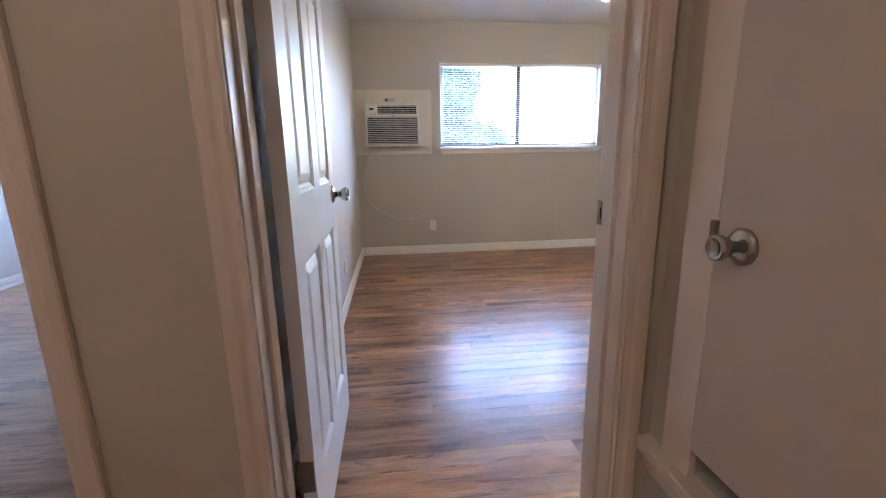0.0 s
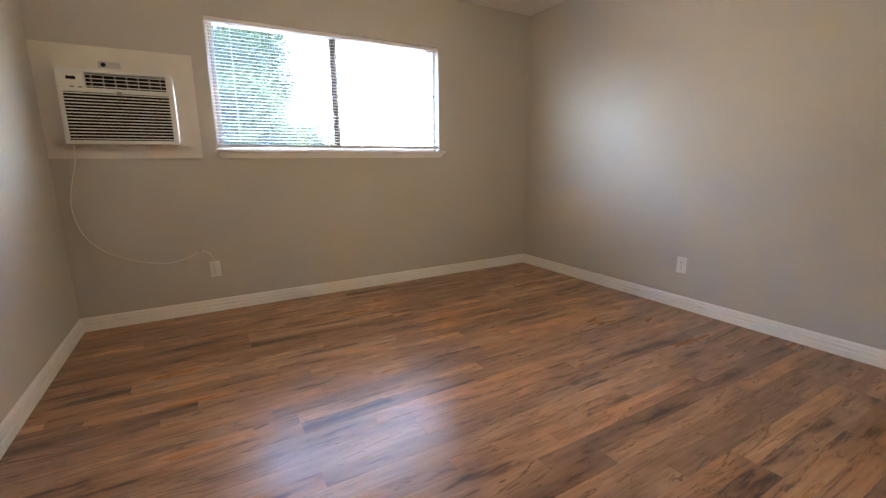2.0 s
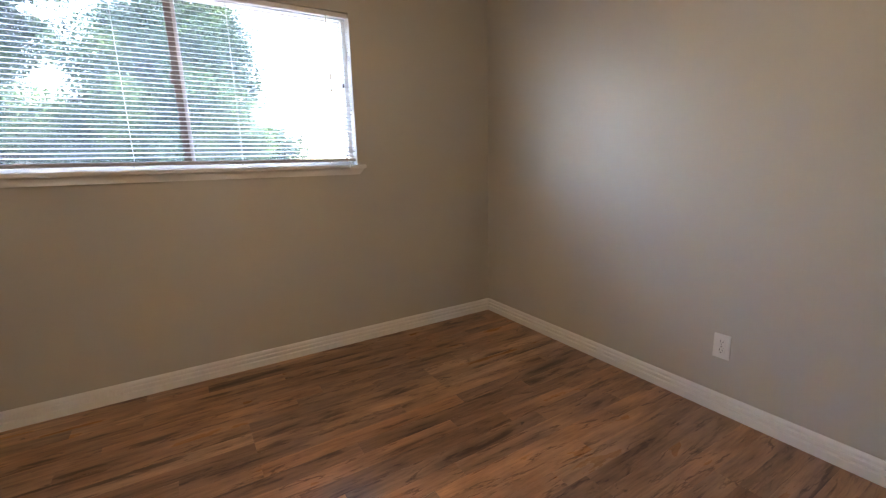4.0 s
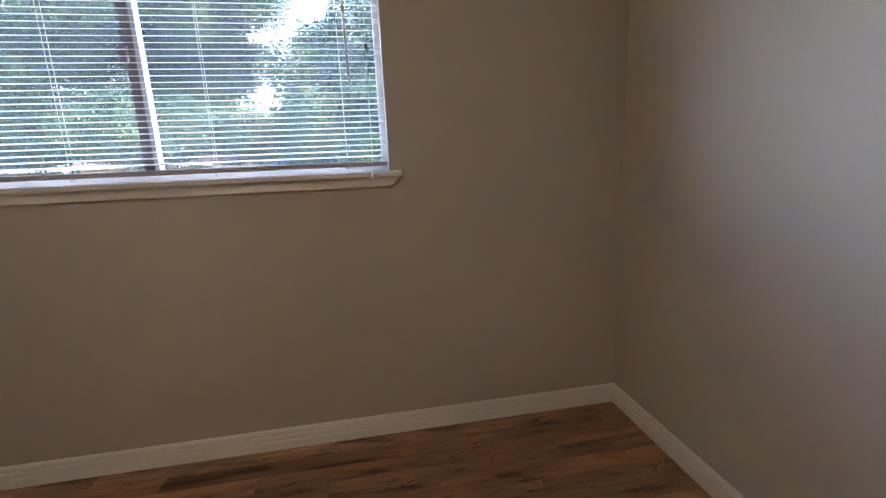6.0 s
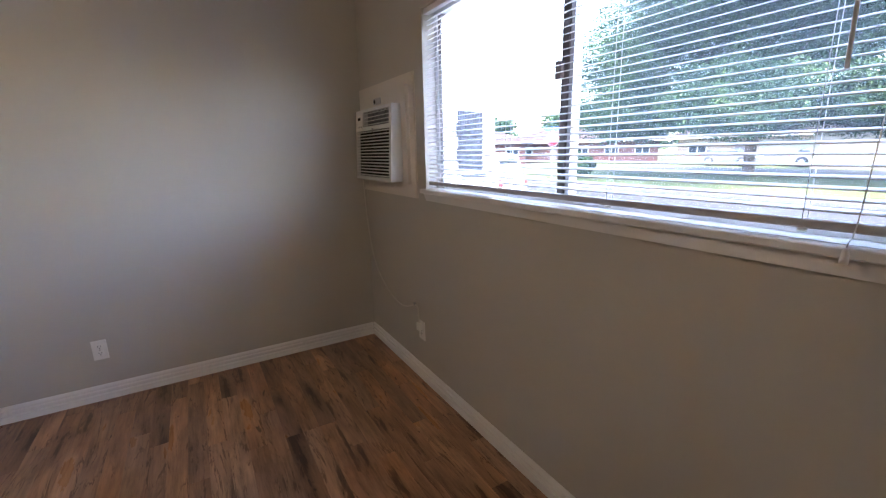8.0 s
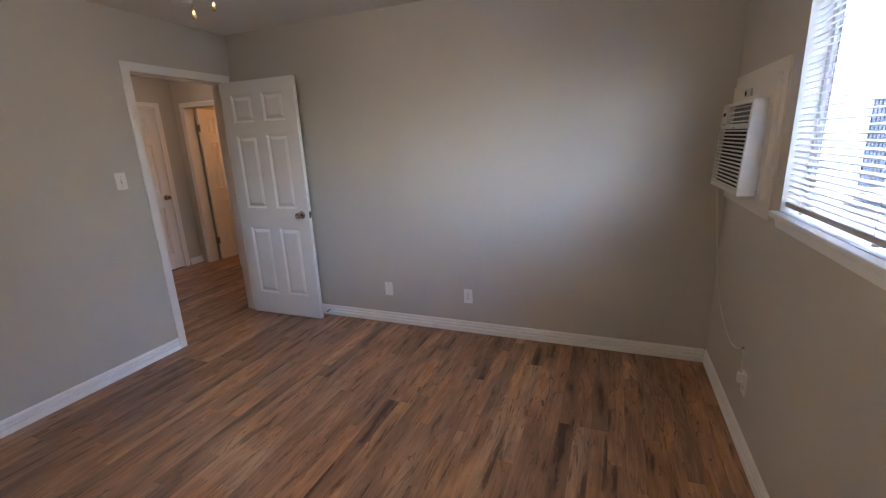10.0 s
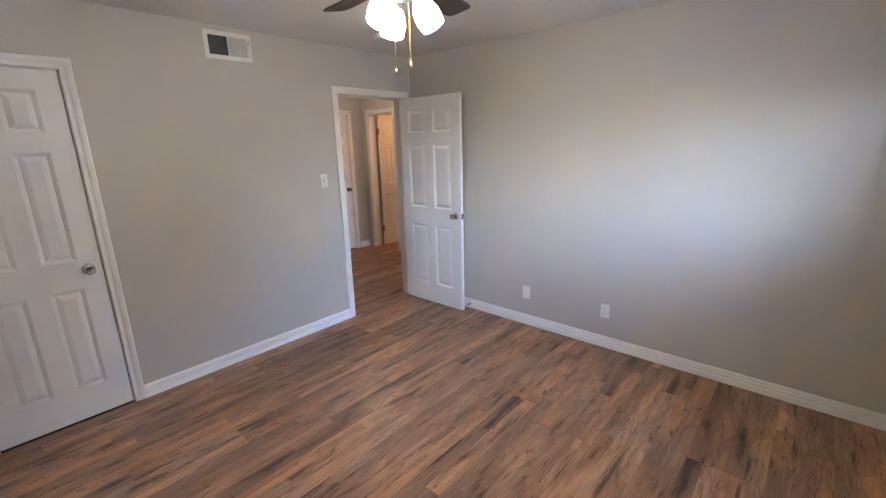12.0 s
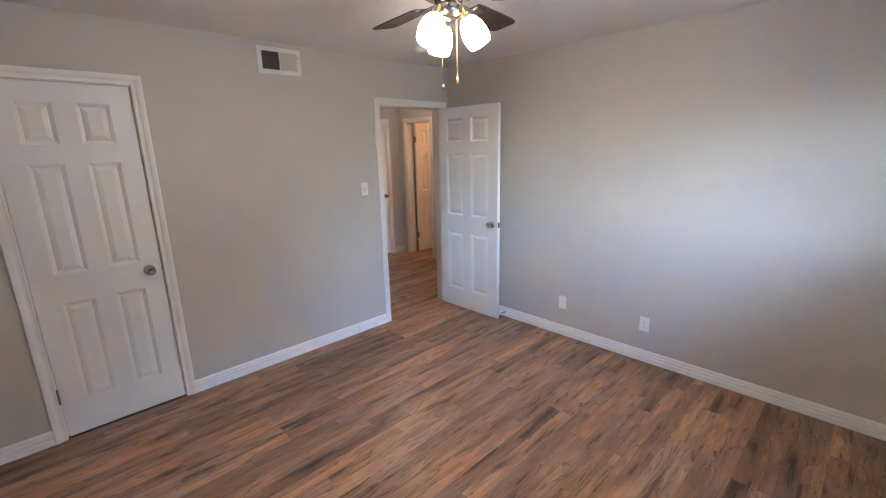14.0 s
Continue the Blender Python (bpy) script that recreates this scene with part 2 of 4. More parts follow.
def tube(points, r, n=8, bm=None, taper=None):
    """A round bar along points."""
    bm = bm or bmesh.new()
    pts = [Vector(p) for p in points]
    rings = []
    for i, p in enumerate(pts):
        d = (pts[min(i + 1, len(pts) - 1)] - pts[max(i - 1, 0)]).normalized()
        q = d.to_track_quat("Z", "Y")
        rr = taper[i] if taper else r
        rings.append([bm.verts.new(p + q @ Vector((rr * math.cos(2 * math.pi * k / n), rr * math.sin(2 * math.pi * k / n), 0))) for k in range(n)])
    for a, b in zip(rings, rings[1:]):
        for k in range(n):
            bm.faces.new([a[k], a[(k + 1) % n], b[(k + 1) % n], b[k]]).smooth = True
    bm.faces.new(rings[0])
    bm.faces.new(rings[-1])
    return bm


def smooth_line(pts, n=8):
    """Points of a soft curve through pts."""
    p = [Vector(a) for a in pts]
    p = [p[0] * 2 - p[1]] + p + [p[-1] * 2 - p[-2]]
    out = []
    for i in range(1, len(p) - 2):
        for k in range(n):
            t = k / n
            a, b, c, d = p[i - 1:i + 3]
            out.append(0.5 * (2 * b + (c - a) * t + (2 * a - 5 * b + 4 * c - d) * t * t + (3 * b - a - 3 * c + d) * t ** 3))
    return out + [p[-2]]


def run(bm, profile, p0, p1, out, up, cut0=0.0, cut1=0.0):
    """A moulding from p0 to p1; profile holds (out, up) pairs, cut0 and cut1 mitre its ends per metre of up."""
    p0, p1, out, up = (Vector(v) for v in (p0, p1, out, up))
    d = (p1 - p0).normalized()
    a = [bm.verts.new(p0 + out * o + up * u + d * (cut0 * u)) for o, u in profile]
    b = [bm.verts.new(p1 + out * o + up * u + d * (cut1 * u)) for o, u in profile]
    n = len(profile)
    for i in range(n):
        bm.faces.new([a[i], a[(i + 1) % n], b[(i + 1) % n], b[i]])
    bm.faces.new(a)
    bm.faces.new(b)
    return bm


def holed(bm, axis, a0, a1, z0, z1, t0, t1, holes):
    """A wall slab along axis 'x' or 'y' from a0 to a1, of thickness t0 to t1, with rectangular holes (a, b, low, high)."""
    xs = sorted({a0, a1, *[v for h in holes for v in h[:2]]})
    for p, q in zip(xs, xs[1:]):
        zs, c = z0, (p + q) / 2
        for h in sorted([h for h in holes if h[0] < c < h[1]], key=lambda h: h[2]):
            if h[2] > zs:
                box(bm, *((p, q, t0, t1) if axis == "x" else (t0, t1, p, q)), zs, h[2])
            zs = h[3]
        if zs < z1:
            box(bm, *((p, q, t0, t1) if axis == "x" else (t0, t1, p, q)), zs, z1)
    bmesh.ops.remove_doubles(bm, verts=bm.verts, dist=1e-5)
    return bm


def wall(name, label, axis, a0, a1, z0, z1, t0, t1, holes=(), mat=None):
    return tagged(part(name, holed(bmesh.new(), axis, a0, a1, z0, z1, t0, t1, list(holes)), mat or WALL), label, "wall", kind="structure")


# ---- large structure ----
JT = 0.018
north = wall("wall_north", "greige painted bedroom wall round the window", "x", -3.2, W + 0.12, 0, H, D, D + 0.115,
             [(WX0, WX1, WZ0, WZ1), (0.135, 0.70, 1.205, 1.612), (-2.4, -1.0, 1.0, 2.0)])
outer = wall("wall_outside", "white painted brick outer wall", "x", -3.2, W + 0.12, GZ, H + 0.2, D + 0.117, YO - 0.012,
             [(WX0 - 0.01, WX1 + 0.01, WZ0 - 0.02, WZ1 + 0.02), (0.13, 0.705, 1.2, 1.617), (-2.41, -0.99, 0.98, 2.02)], BRICKW)
wall("wall_west", "greige painted bedroom wall", "y", 0, D, 0, H, -0.12, 0)
wall("wall_east", "greige painted bedroom wall", "y", -0.8, D, 0, H, W, W + 0.12)
wall("wall_south", "greige painted wall with two doorways", "x", -3.2, W, 0, H, -T, 0,
     [(XJ - JT, XJ + DW + JT, 0, DH + JT), (CX0 - JT, CX1 + JT, 0, CH + JT), (-1.036, -0.279, 0, DH + JT)])
wall("wall_hall_east", "greige painted hall wall round a cupboard", "y", -2.3, -T, 0, H, HX1, HX1 + 0.1, [(-0.95, -0.275, 0.44, 2.05)])
wall("wall_hall_south", "greige painted hall wall with a doorway", "x", -3.2, HX1, 0, H, HY0 - 0.12, HY0, [(-0.85, -0.10, 0, 2.06)])
wall("wall_hall_west", "greige painted hall wall with a doorway", "y", HY0, -T, 0, H, HX0 - 0.12, HX0, [(-2.04, -1.48, 0, 2.06)])
wall("wall_bath_west", "plain painted wall", "y", HY0, -T, 0, H, -2.7, -2.6)
wall("wall_room_west", "plain painted wall", "y", 0, D, 0, H, -3.2, -3.08)
wall("wall_closet_back", "plain closet wall", "x", HX1 + 0.1, W, 0, H, -0.85, -0.75)
wall("wall_closet_side", "plain closet wall", "y", -0.75, -T, 0, H, 2.2, 2.3)
wall("wall_cupboard_back", "plain cupboard wall", "y", -2.3, -0.85, 0, H, 1.6, 1.7)
wall("wall_south_room", "plain painted wall", "x", -3.2, 1.7, 0, H, -2.75, -2.65)
tagged(part("ceiling", bx(-3.2, W + 0.12, -2.75, D + 0.115, H, H + 0.18), CEIL), "white lightly textured ceiling", "ceiling", kind="structure")
tagged(part("roof_eave", bx(-3.6, W + 0.6, -3.0, YO + 0.02, H + 0.2, H + 0.32), TRIM), "white roof edge above the window", "roof", kind="structure")
floor = tagged(part("floor", bx(-3.2, W + 0.12, -2.75, D + 0.115, GZ, -0.008), UNDER), "brown wood-look laminate plank floor", "floor", kind="structure")

# baseboards
BASE = [(0, 0), (0.0155, 0), (0.0155, 0.034), (0.0135, 0.036), (0.002, 0.037), (0.002, 0.046), (0.0135, 0.048), (0.0145, 0.053), (0.0135, 0.061), (0.002, 0.063), (0.002, 0.071), (0.0115, 0.073), (0.0115, 0.080), (0.008, 0.087), (0.004, 0.091), (0, 0.092)]


def baseboard(p0, p1, out, mat=None):
    bm = run(bmesh.new(), BASE, (*p0, 0), (*p1, 0), (*out, 0), (0, 0, 1))
    return tagged(part("baseboard", bm, mat or BASEW), "white ridged baseboard along the wall", "baseboard", kind="structure")


baseboard((0, D), (W, D), (0, -1))
baseboard((0, 0), (0, D - 0.0152), (1, 0))
baseboard((W, 0), (W, D - 0.0152), (-1, 0))
baseboard((XJ + DW + 0.062, 0), (CX0 - 0.062, 0), (0, 1))
baseboard((CX1 + 0.062, 0), (W - 0.0152, 0), (0, 1))
baseboard((HX0, HY0), (-0.92, HY0), (0, 1))
baseboard((-0.03, HY0), (HX1, HY0), (0, 1))
baseboard((HX0, -1.41), (HX0, -T), (1, 0))
baseboard((-0.234, -T), (XJ - 0.07, -T), (0, -1))
baseboard((-3.08, D), (-0.12, D), (0, -1))
baseboard((-0.12, 0.0), (-0.12, D - 0.0152), (-1, 0))
baseboard((-3.08, 0), (-3.08, D - 0.0152), (1, 0))

# casings round doorways
COLONIAL = [(0, 0), (0.009, 0), (0.012, 0.004), (0.010, 0.009), (0.0105, 0.022), (0.015, 0.032), (0.017, 0.044), (0.017, 0.054), (0.013, 0.058), (0, 0.058)]
FLAT = [(0, 0), (0.011, 0), (0.0125, 0.002), (0.0125, 0.056), (0.011, 0.058), (0, 0.058)]


def casing(a0, a1, top, face, axis, sign, prof, mat, label):
    """Three boards round an opening a0..a1 on the wall face, standing out to sign."""
    th = thing("door_casing", label, "door frame", kind="structure")
    P = (lambda a, z: (a, face, z)) if axis == "x" else (lambda a, z: (face, a, z))
    out = (0, sign, 0) if axis == "x" else (sign, 0, 0)
    e = (1, 0, 0) if axis == "x" else (0, 1, 0)
    ne = tuple(-v for v in e)
    a0, a1, top = a0 - 0.004, a1 + 0.004, top + 0.004
    part("side_board", run(bmesh.new(), prof, P(a0, 0), P(a0, top), out, ne, 0, 1), mat, th)
    part("side_board", run(bmesh.new(), prof, P(a1, 0), P(a1, top), out, e, 0, 1), mat, th)
    part("head_board", run(bmesh.new(), prof, P(a0, top), P(a1, top), out, (0, 0, 1), -1, 1), mat, th)
    return th


def jamb(a0, a1, top, t0, t1, axis, mat, label, stop_at=None):
    """The lining of a doorway with its stops."""
    th = thing("door_jamb", label, "door frame", kind="structure")
    B = (lambda p, q, s, t, z0, z1: bx(p, q, s, t, z0, z1, bevel=0.0015)) if axis == "x" else (lambda p, q, s, t, z0, z1: bx(s, t, p, q, z0, z1, bevel=0.0015))
    part("side_board", B(a0 - JT, a0, t0, t1, 0, top), mat, th)
    part("side_board", B(a1, a1 + JT, t0, t1, 0, top), mat, th)
    part("head_board", B(a0 - JT, a1 + JT, t0, t1, top, top + JT), mat, th)
    if stop_at is not None:
        s0, s1 = stop_at
        part("stop", B(a0, a0 + 0.011, s0, s1, 0, top - 0.011), mat, th)
        part("stop", B(a1 - 0.011, a1, s0, s1, 0, top - 0.011), mat, th)
        part("stop", B(a0, a1, s0, s1, top - 0.011, top), mat, th)
    return th


casing(XJ, XJ + DW, DH, 0, "x", 1, FLAT, TRIM, "white painted flat casing round the bedroom doorway")
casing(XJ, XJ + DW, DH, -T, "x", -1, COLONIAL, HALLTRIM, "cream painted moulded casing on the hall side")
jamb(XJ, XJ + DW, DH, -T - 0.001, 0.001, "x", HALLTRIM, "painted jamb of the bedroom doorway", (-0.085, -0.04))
casing(CX0, CX1, CH, 0, "x", 1, COLONIAL, TRIM, "white moulded casing round the closet door")
jamb(CX0, CX1, CH, -T - 0.001, 0.001, "x", TRIM, "white jamb of the closet doorway", (-0.085, -0.04))
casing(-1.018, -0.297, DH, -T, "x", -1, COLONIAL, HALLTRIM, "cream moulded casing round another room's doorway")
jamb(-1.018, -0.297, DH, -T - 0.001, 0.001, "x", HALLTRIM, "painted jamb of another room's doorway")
casing(-0.832, -0.118, 2.042, HY0, "x", 1, COLONIAL, TRIM, "white moulded casing round a closed hall door")
jamb(-0.832, -0.118, 2.042, HY0 - 0.121, HY0 + 0.001, "x", TRIM, "white jamb of the closed hall door", (HY0 - 0.09, HY0 - 0.045))
casing(-2.022, -1.498, 2.042, HX0, "y", 1, COLONIAL, TRIM, "white moulded casing round the open hall doorway")
jamb(-2.022, -1.498, 2.042, HX0 - 0.121, HX0 + 0.001, "y", TRIM, "white jamb of the open hall doorway")


# ---- doors ----
def knob(name, parent, x, y, z, sign, mat=None):
    """Round tulip knob on the face y, standing out to sign along y."""
    k = new(name)
    k.parent = parent
    k.matrix_basis = pose(x, y, z, -90 * sign, 0, 0)
    part("rose", lathe([(0.0, 0), (0.033, 0), (0.033, 0.004), (0.028, 0.008), (0.018, 0.011), (0.013, 0.013), (0, 0.013)], 28), mat or NICKEL, k)
    part("grip", lathe([(0.011, 0.012), (0.011, 0.026), (0.014, 0.030), (0.022, 0.040), (0.0265, 0.052), (0.026, 0.059), (0.020, 0.0625), (0.019, 0.0605), (0, 0.060)], 28), mat or NICKEL, k)
    return k


def rings(bm, u0, u1, v0, v1, y, s):
    """One raised panel on the face y, outward s."""
    prev = None
    for inset, depth in ((0, 0), (0.003, 0.003), (0.007, 0.0035), (0.010, 0.0075), (0.014, 0.008), (0.017, 0.0115), (0.022, 0.0115), (0.025, 0.0095), (0.046, 0.002), (0.048, 0.0018)):
        k = [bm.verts.new((a, y - s * depth, b)) for a, b in ((u0 + inset, v0 + inset), (u1 - inset, v0 + inset), (u1 - inset, v1 - inset), (u0 + inset, v1 - inset))]
        if prev:
            for i in range(4):
                bm.faces.new([prev[i], prev[(i + 1) % 4], k[(i + 1) % 4], k[i]])
        prev = k
    bm.faces.new(prev)


def panel_door(w, h, label, m, knob_faces=(1, -1), mat=None, off=(0, 0), back_hinges=False, name="door"):
    """Six-panel leaf, hinged at x = 0, from y = -0.035 to 0."""
    mat = mat or DOOR
    th = thing(name, label, "door", m @ Matrix.Translation((*off, 0)))
    t = 0.035
    st, mid = 0.108, 0.100
    pw = (w - 2 * st - mid) / 2
    us = [(st, st + pw), (st + pw + mid, w - st)]
    s = h / 2.03
    vs = [(0.20 * s, 0.815 * s), (0.985 * s, 1.60 * s), (1.705 * s, 1.925 * s)]
    bm = bmesh.new()
    xs = sorted({0, w, *[a for u in us for a in u]})
    zs = sorted({0, h, *[a for v in vs for a in v]})
    for y in (0, -t):
        g = {(a, b): bm.verts.new((a, y, b)) for a in xs for b in zs}
        for a0, a1 in zip(xs, xs[1:]):
            for b0, b1 in zip(zs, zs[1:]):
                if (a0, a1) in us and (b0, b1) in vs:
                    continue
                bm.faces.new([g[a0, b0], g[a1, b0], g[a1, b1], g[a0, b1]])
    for p, q in (((0, 0), (w, 0)), ((w, 0), (w, h)), ((w, h), (0, h)), ((0, h), (0, 0))):
        bm.faces.new([bm.verts.new(c) for c in ((p[0], 0, p[1]), (q[0], 0, q[1]), (q[0], -t, q[1]), (p[0], -t, p[1]))])
    bmesh.ops.remove_doubles(bm, verts=bm.verts, dist=1e-5)
    part("leaf", bm, mat, th)
    for u in us:
        for v in vs:
            bm = bmesh.new()
            rings(bm, *u, *v, 0, 1)
            rings(bm, *u, *v, -t, -1)
            part("raised_panel", bm, mat, th)
    kx, kz = w - 0.068, 0.935
    for f in knob_faces:
        knob("knob", th, kx, 0 if f > 0 else -t, kz, f)
    part("latch_plate", bx(w, w + 0.0015, -t + 0.006, -0.006, kz - 0.028, kz + 0.028), NICKEL, th, "nickel latch plate")
    part("latch_bolt", bx(w + 0.001, w + 0.010, -t + 0.012, -0.012, kz - 0.009, kz + 0.009, bevel=0.002), NICKEL, th)
    for hz in (0.27, h - 0.24):
        hb = part("hinge", lathe([(0.006, -0.045), (0.006, 0.045), (0.004, 0.05), (0, 0.051)], 12, None, Matrix.Translation((-0.004, -t - 0.005 if back_hinges else 0.006, hz))), STEEL, th)
        part("hinge_leaf", bx(-0.0012, 0.0, -0.032, 0.004, hz - 0.045, hz + 0.045), STEEL, hb)
    return th


panel_door(0.757, 2.03, "white six-panel door standing open against the wall", pose(XJ, 0.004, 0.012, 0, 0, 90.5), off=(0.004, -0.017))
panel_door(CX1 - CX0 - 0.011, CH - 0.016, "closed white six-panel closet door", Matrix.Translation((CX1 - 0.0045, -0.037, 0.012)) @ Matrix.Rotation(math.pi, 4, "Z"), (-1,), back_hinges=True)
panel_door(0.708, 2.026, "closed white six-panel door at the end of the hall", pose(-0.121, HY0 - 0.04, 0.012, 0, 0, 180), (-1,))
panel_door(0.56, 2.026, "white six-panel door standing open off the hall", pose(HX0 - 0.135, -2.0, 0.012, 0, 0, 178), (1, -1), back_hinges=True)

strike = thing("strike_plate", "steel strike plate in the painted door jamb", "strike plate", pose(XJ + DW - 0.0016, -0.02, 0.945))
part("plate", bx(0, 0.0016, -0.017, 0.021, -0.029, 0.029, bevel=0.0006), NICKEL, strike)
# Hole drawn as a thin black piece, its shade put into the colour.
part("bolt_hole", bx(-0.0006, 0.001, -0.009, 0.006, -0.013, 0.013), DARK, strike, "black piece for the shaded bolt hole")
for dz in (-0.021, 0.021):
    part("screw", lathe([(0.0038, -0.001), (0.0036, 0.0009), (0, 0.0012)], 10, None, Matrix.Translation((0, 0.0, dz)) @ Matrix.Rotation(-math.pi / 2, 4, "Y")), STEEL, strike)

stopper = thing("door_stop", "spring door stop on the baseboard", "door stop", pose(0.0142, 0.77, 0.05, 0, 90, 0))
part("spring", tube([(0.006 * math.cos(a * 0.9), 0.006 * math.sin(a * 0.9), 0.0009 * a) for a in range(72)], 0.0013, 5), NICKEL, stopper)
part("tip", lathe([(0.0, 0.064), (0.007, 0.064), (0.008, 0.068), (0.007, 0.078), (0, 0.079)], 12), PLATE, stopper, "white rubber tip")

# hall cupboard
cup = thing("hall_cupboard", "beige painted flush cupboard door with a nickel knob", "cupboard", pose(HX1, 0, 0))
part("door_panel", bx(-0.022, -0.002, -0.93, -0.288, 0.505, 2.03, bevel=0.002), SLAB, cup)
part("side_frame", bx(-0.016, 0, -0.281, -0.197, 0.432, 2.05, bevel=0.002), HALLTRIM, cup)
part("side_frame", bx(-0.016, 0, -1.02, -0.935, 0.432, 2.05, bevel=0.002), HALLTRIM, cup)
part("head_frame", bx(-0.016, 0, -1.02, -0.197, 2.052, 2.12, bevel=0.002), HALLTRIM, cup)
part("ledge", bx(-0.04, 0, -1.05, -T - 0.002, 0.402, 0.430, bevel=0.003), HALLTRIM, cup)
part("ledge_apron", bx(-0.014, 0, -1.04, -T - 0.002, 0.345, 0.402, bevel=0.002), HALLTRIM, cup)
part("back", bx(0.07, 0.08, -0.95, -0.21, 0.4, 2.05), SLAB, cup)
kn = new("knob")
kn.parent = cup
kn.matrix_basis = pose(-0.022, -0.347, 0.93, 0, -90, 0)
part("rose", lathe([(0.0, 0), (0.031, 0), (0.031, 0.004), (0.026, 0.009), (0.013, 0.012), (0, 0.012)], 28), NICKEL, kn)
part("grip", lathe([(0.010, 0.01), (0.010, 0.026), (0.018, 0.032), (0.022, 0.043), (0.022, 0.050), (0.017, 0.054), (0.0155, 0.052), (0, 0.052)], 28), NICKEL, kn)
part("latch", bx(-0.030, -0.016, -0.292, -0.278, 0.925, 0.965, bevel=0.002), STEEL, cup, "dark steel latch")

# ---- window ----
win = thing("window_1", "aluminium sliding window behind a mini blind", "window", kind="structure")
YF = D + 0.092
fr = 0.024
part("window_frame", holed(bmesh.new(), "x", WX0, WX1, WZ0, WZ1, YF - 0.02, YF + 0.05, [(WX0 + fr, WX1 - fr, WZ0 + fr, WZ1 - fr)]), worn("white window frame paint", (0.74, 0.74, 0.74), 0.4, 0.03, 5, None), win, "white outer frame")
MX = 1.795
part("meeting_stile", bx(MX - 0.028, MX + 0.004, YF - 0.012, YF + 0.03, WZ0 + fr, WZ1 - fr, bevel=0.002), BRONZE, win, "dark bronze meeting stile")
# Pale metal here stands in for sunlight on the stile's right side.
part("sash_edge", bx(MX + 0.004, MX + 0.022, YF - 0.006, YF + 0.035, WZ0 + fr, WZ1 - fr, bevel=0.002), ALU, win, "sash edge in pale metal for its sunlit side")
part("side_stile", bx(WX0 + fr + 0.001, WX0 + fr + 0.028, YF - 0.012, YF + 0.03, WZ0 + fr, WZ1 - fr, bevel=0.002), ALU, win, "grey sash stile")
part("latch", bx(MX - 0.042, MX - 0.012, YF - 0.03, YF - 0.012, 1.59, 1.65, bevel=0.004), BRONZE, win, "dark sash latch")
for a, b, y in ((WX0 + fr, MX - 0.028, YF + 0.01), (MX + 0.02, WX1 - fr, YF + 0.02)):
    ob = part("pane", bx(a, b, y, y + 0.004, WZ0 + fr, WZ1 - fr), GLASS, win)
    ob.visible_shadow = False
part("window_sill", bx(WX0 - 0.012, WX1 + 0.046, D - 0.036, D, WZ0 - 0.022, WZ0, bevel=0.004), TRIM, win, "white painted stool")
part("sill_board", bx(WX0, WX1, D + 0.001, YF - 0.02, WZ0 - 0.022, WZ0 - 0.0005), TRIM, win)
bm = bmesh.new()
ap = [(WX0 - 0.008, WZ0 - 0.022), (WX1 + 0.040, WZ0 - 0.022), (WX1 + 0.006, WZ0 - 0.060), (WX0 + 0.022, WZ0 - 0.060)]
va = [[bm.verts.new((x, y, z)) for x, z in ap] for y in (D - 0.015, D)]
bm.faces.new(va[0])
bm.faces.new(va[1])
for i in range(4):
    bm.faces.new([va[0][i], va[0][(i + 1) % 4], va[1][(i + 1) % 4], va[1][i]])
part("apron", bm, TRIM, win, "white apron with slanted ends")

# unseen window of the next room
win2 = thing("window_2", "plain window of the next room", "window", kind="structure")
part("window_frame", holed(bmesh.new(), "x", -2.4, -1.0, 1.0, 2.0, D + 0.05, D + 0.1, [(-2.36, -1.04, 1.04, 1.96)]), ALU, win2)

# mini blind
YB = D + 0.024
blind = thing("mini_blind", "white lowered mini blind with open slats", "window blind", pose(0, YB, 0))
BX0, BX1 = WX0 + 0.005, WX1 - 0.005
part("headrail", bx(BX0, BX1, -0.014, 0.014, WZ1 - 0.028, WZ1 - 0.002, bevel=0.002), SLAT, blind)
PITCH = 0.0222
ZT, ZB = WZ1 - 0.034, 1.215
ns = int((ZT - ZB) / PITCH)
bm = bmesh.new()
prof = [(-0.0125, -0.0004), (-0.006, 0.0012), (0, 0.0017), (0.006, 0.0012), (0.0125, -0.0004)]
top = [[bm.verts.new((x, y, z)) for y, z in prof] for x in (BX0 + 0.003, BX1 - 0.003)]
low = [[bm.verts.new((x, y, z - 0.0005)) for y, z in prof] for x in (BX0 + 0.003, BX1 - 0.003)]
for g in (top, low):
    for i in range(4):
        bm.faces.new([g[0][i], g[0][i + 1], g[1][i + 1], g[1][i]]).smooth = True
for i in (0, 4):
    bm.faces.new([top[0][i], top[1][i], low[1][i], low[0][i]])
slat = part("slat", bm, SLAT, blind)
slat_mesh = slat.data
for i in range(ns):
    if i:
        slat = new("slat", slat_mesh)
        slat.parent = blind
    slat.matrix_basis = pose(0, 0, ZB + PITCH * (i + 0.5), 14.5 + random.uniform(-1.0, 1.0), 0, 0)
# The rail's backlit shade is put into its colour as taupe.
part("bottom_rail", bx(BX0, BX1, -0.012, 0.012, ZB - 0.030, ZB - 0.010, bevel=0.004), worn("rail enamel with taupe shade", (0.40, 0.37, 0.345), 0.4, 0.04, 6, None), blind, "bottom rail, taupe for its backlit shade")
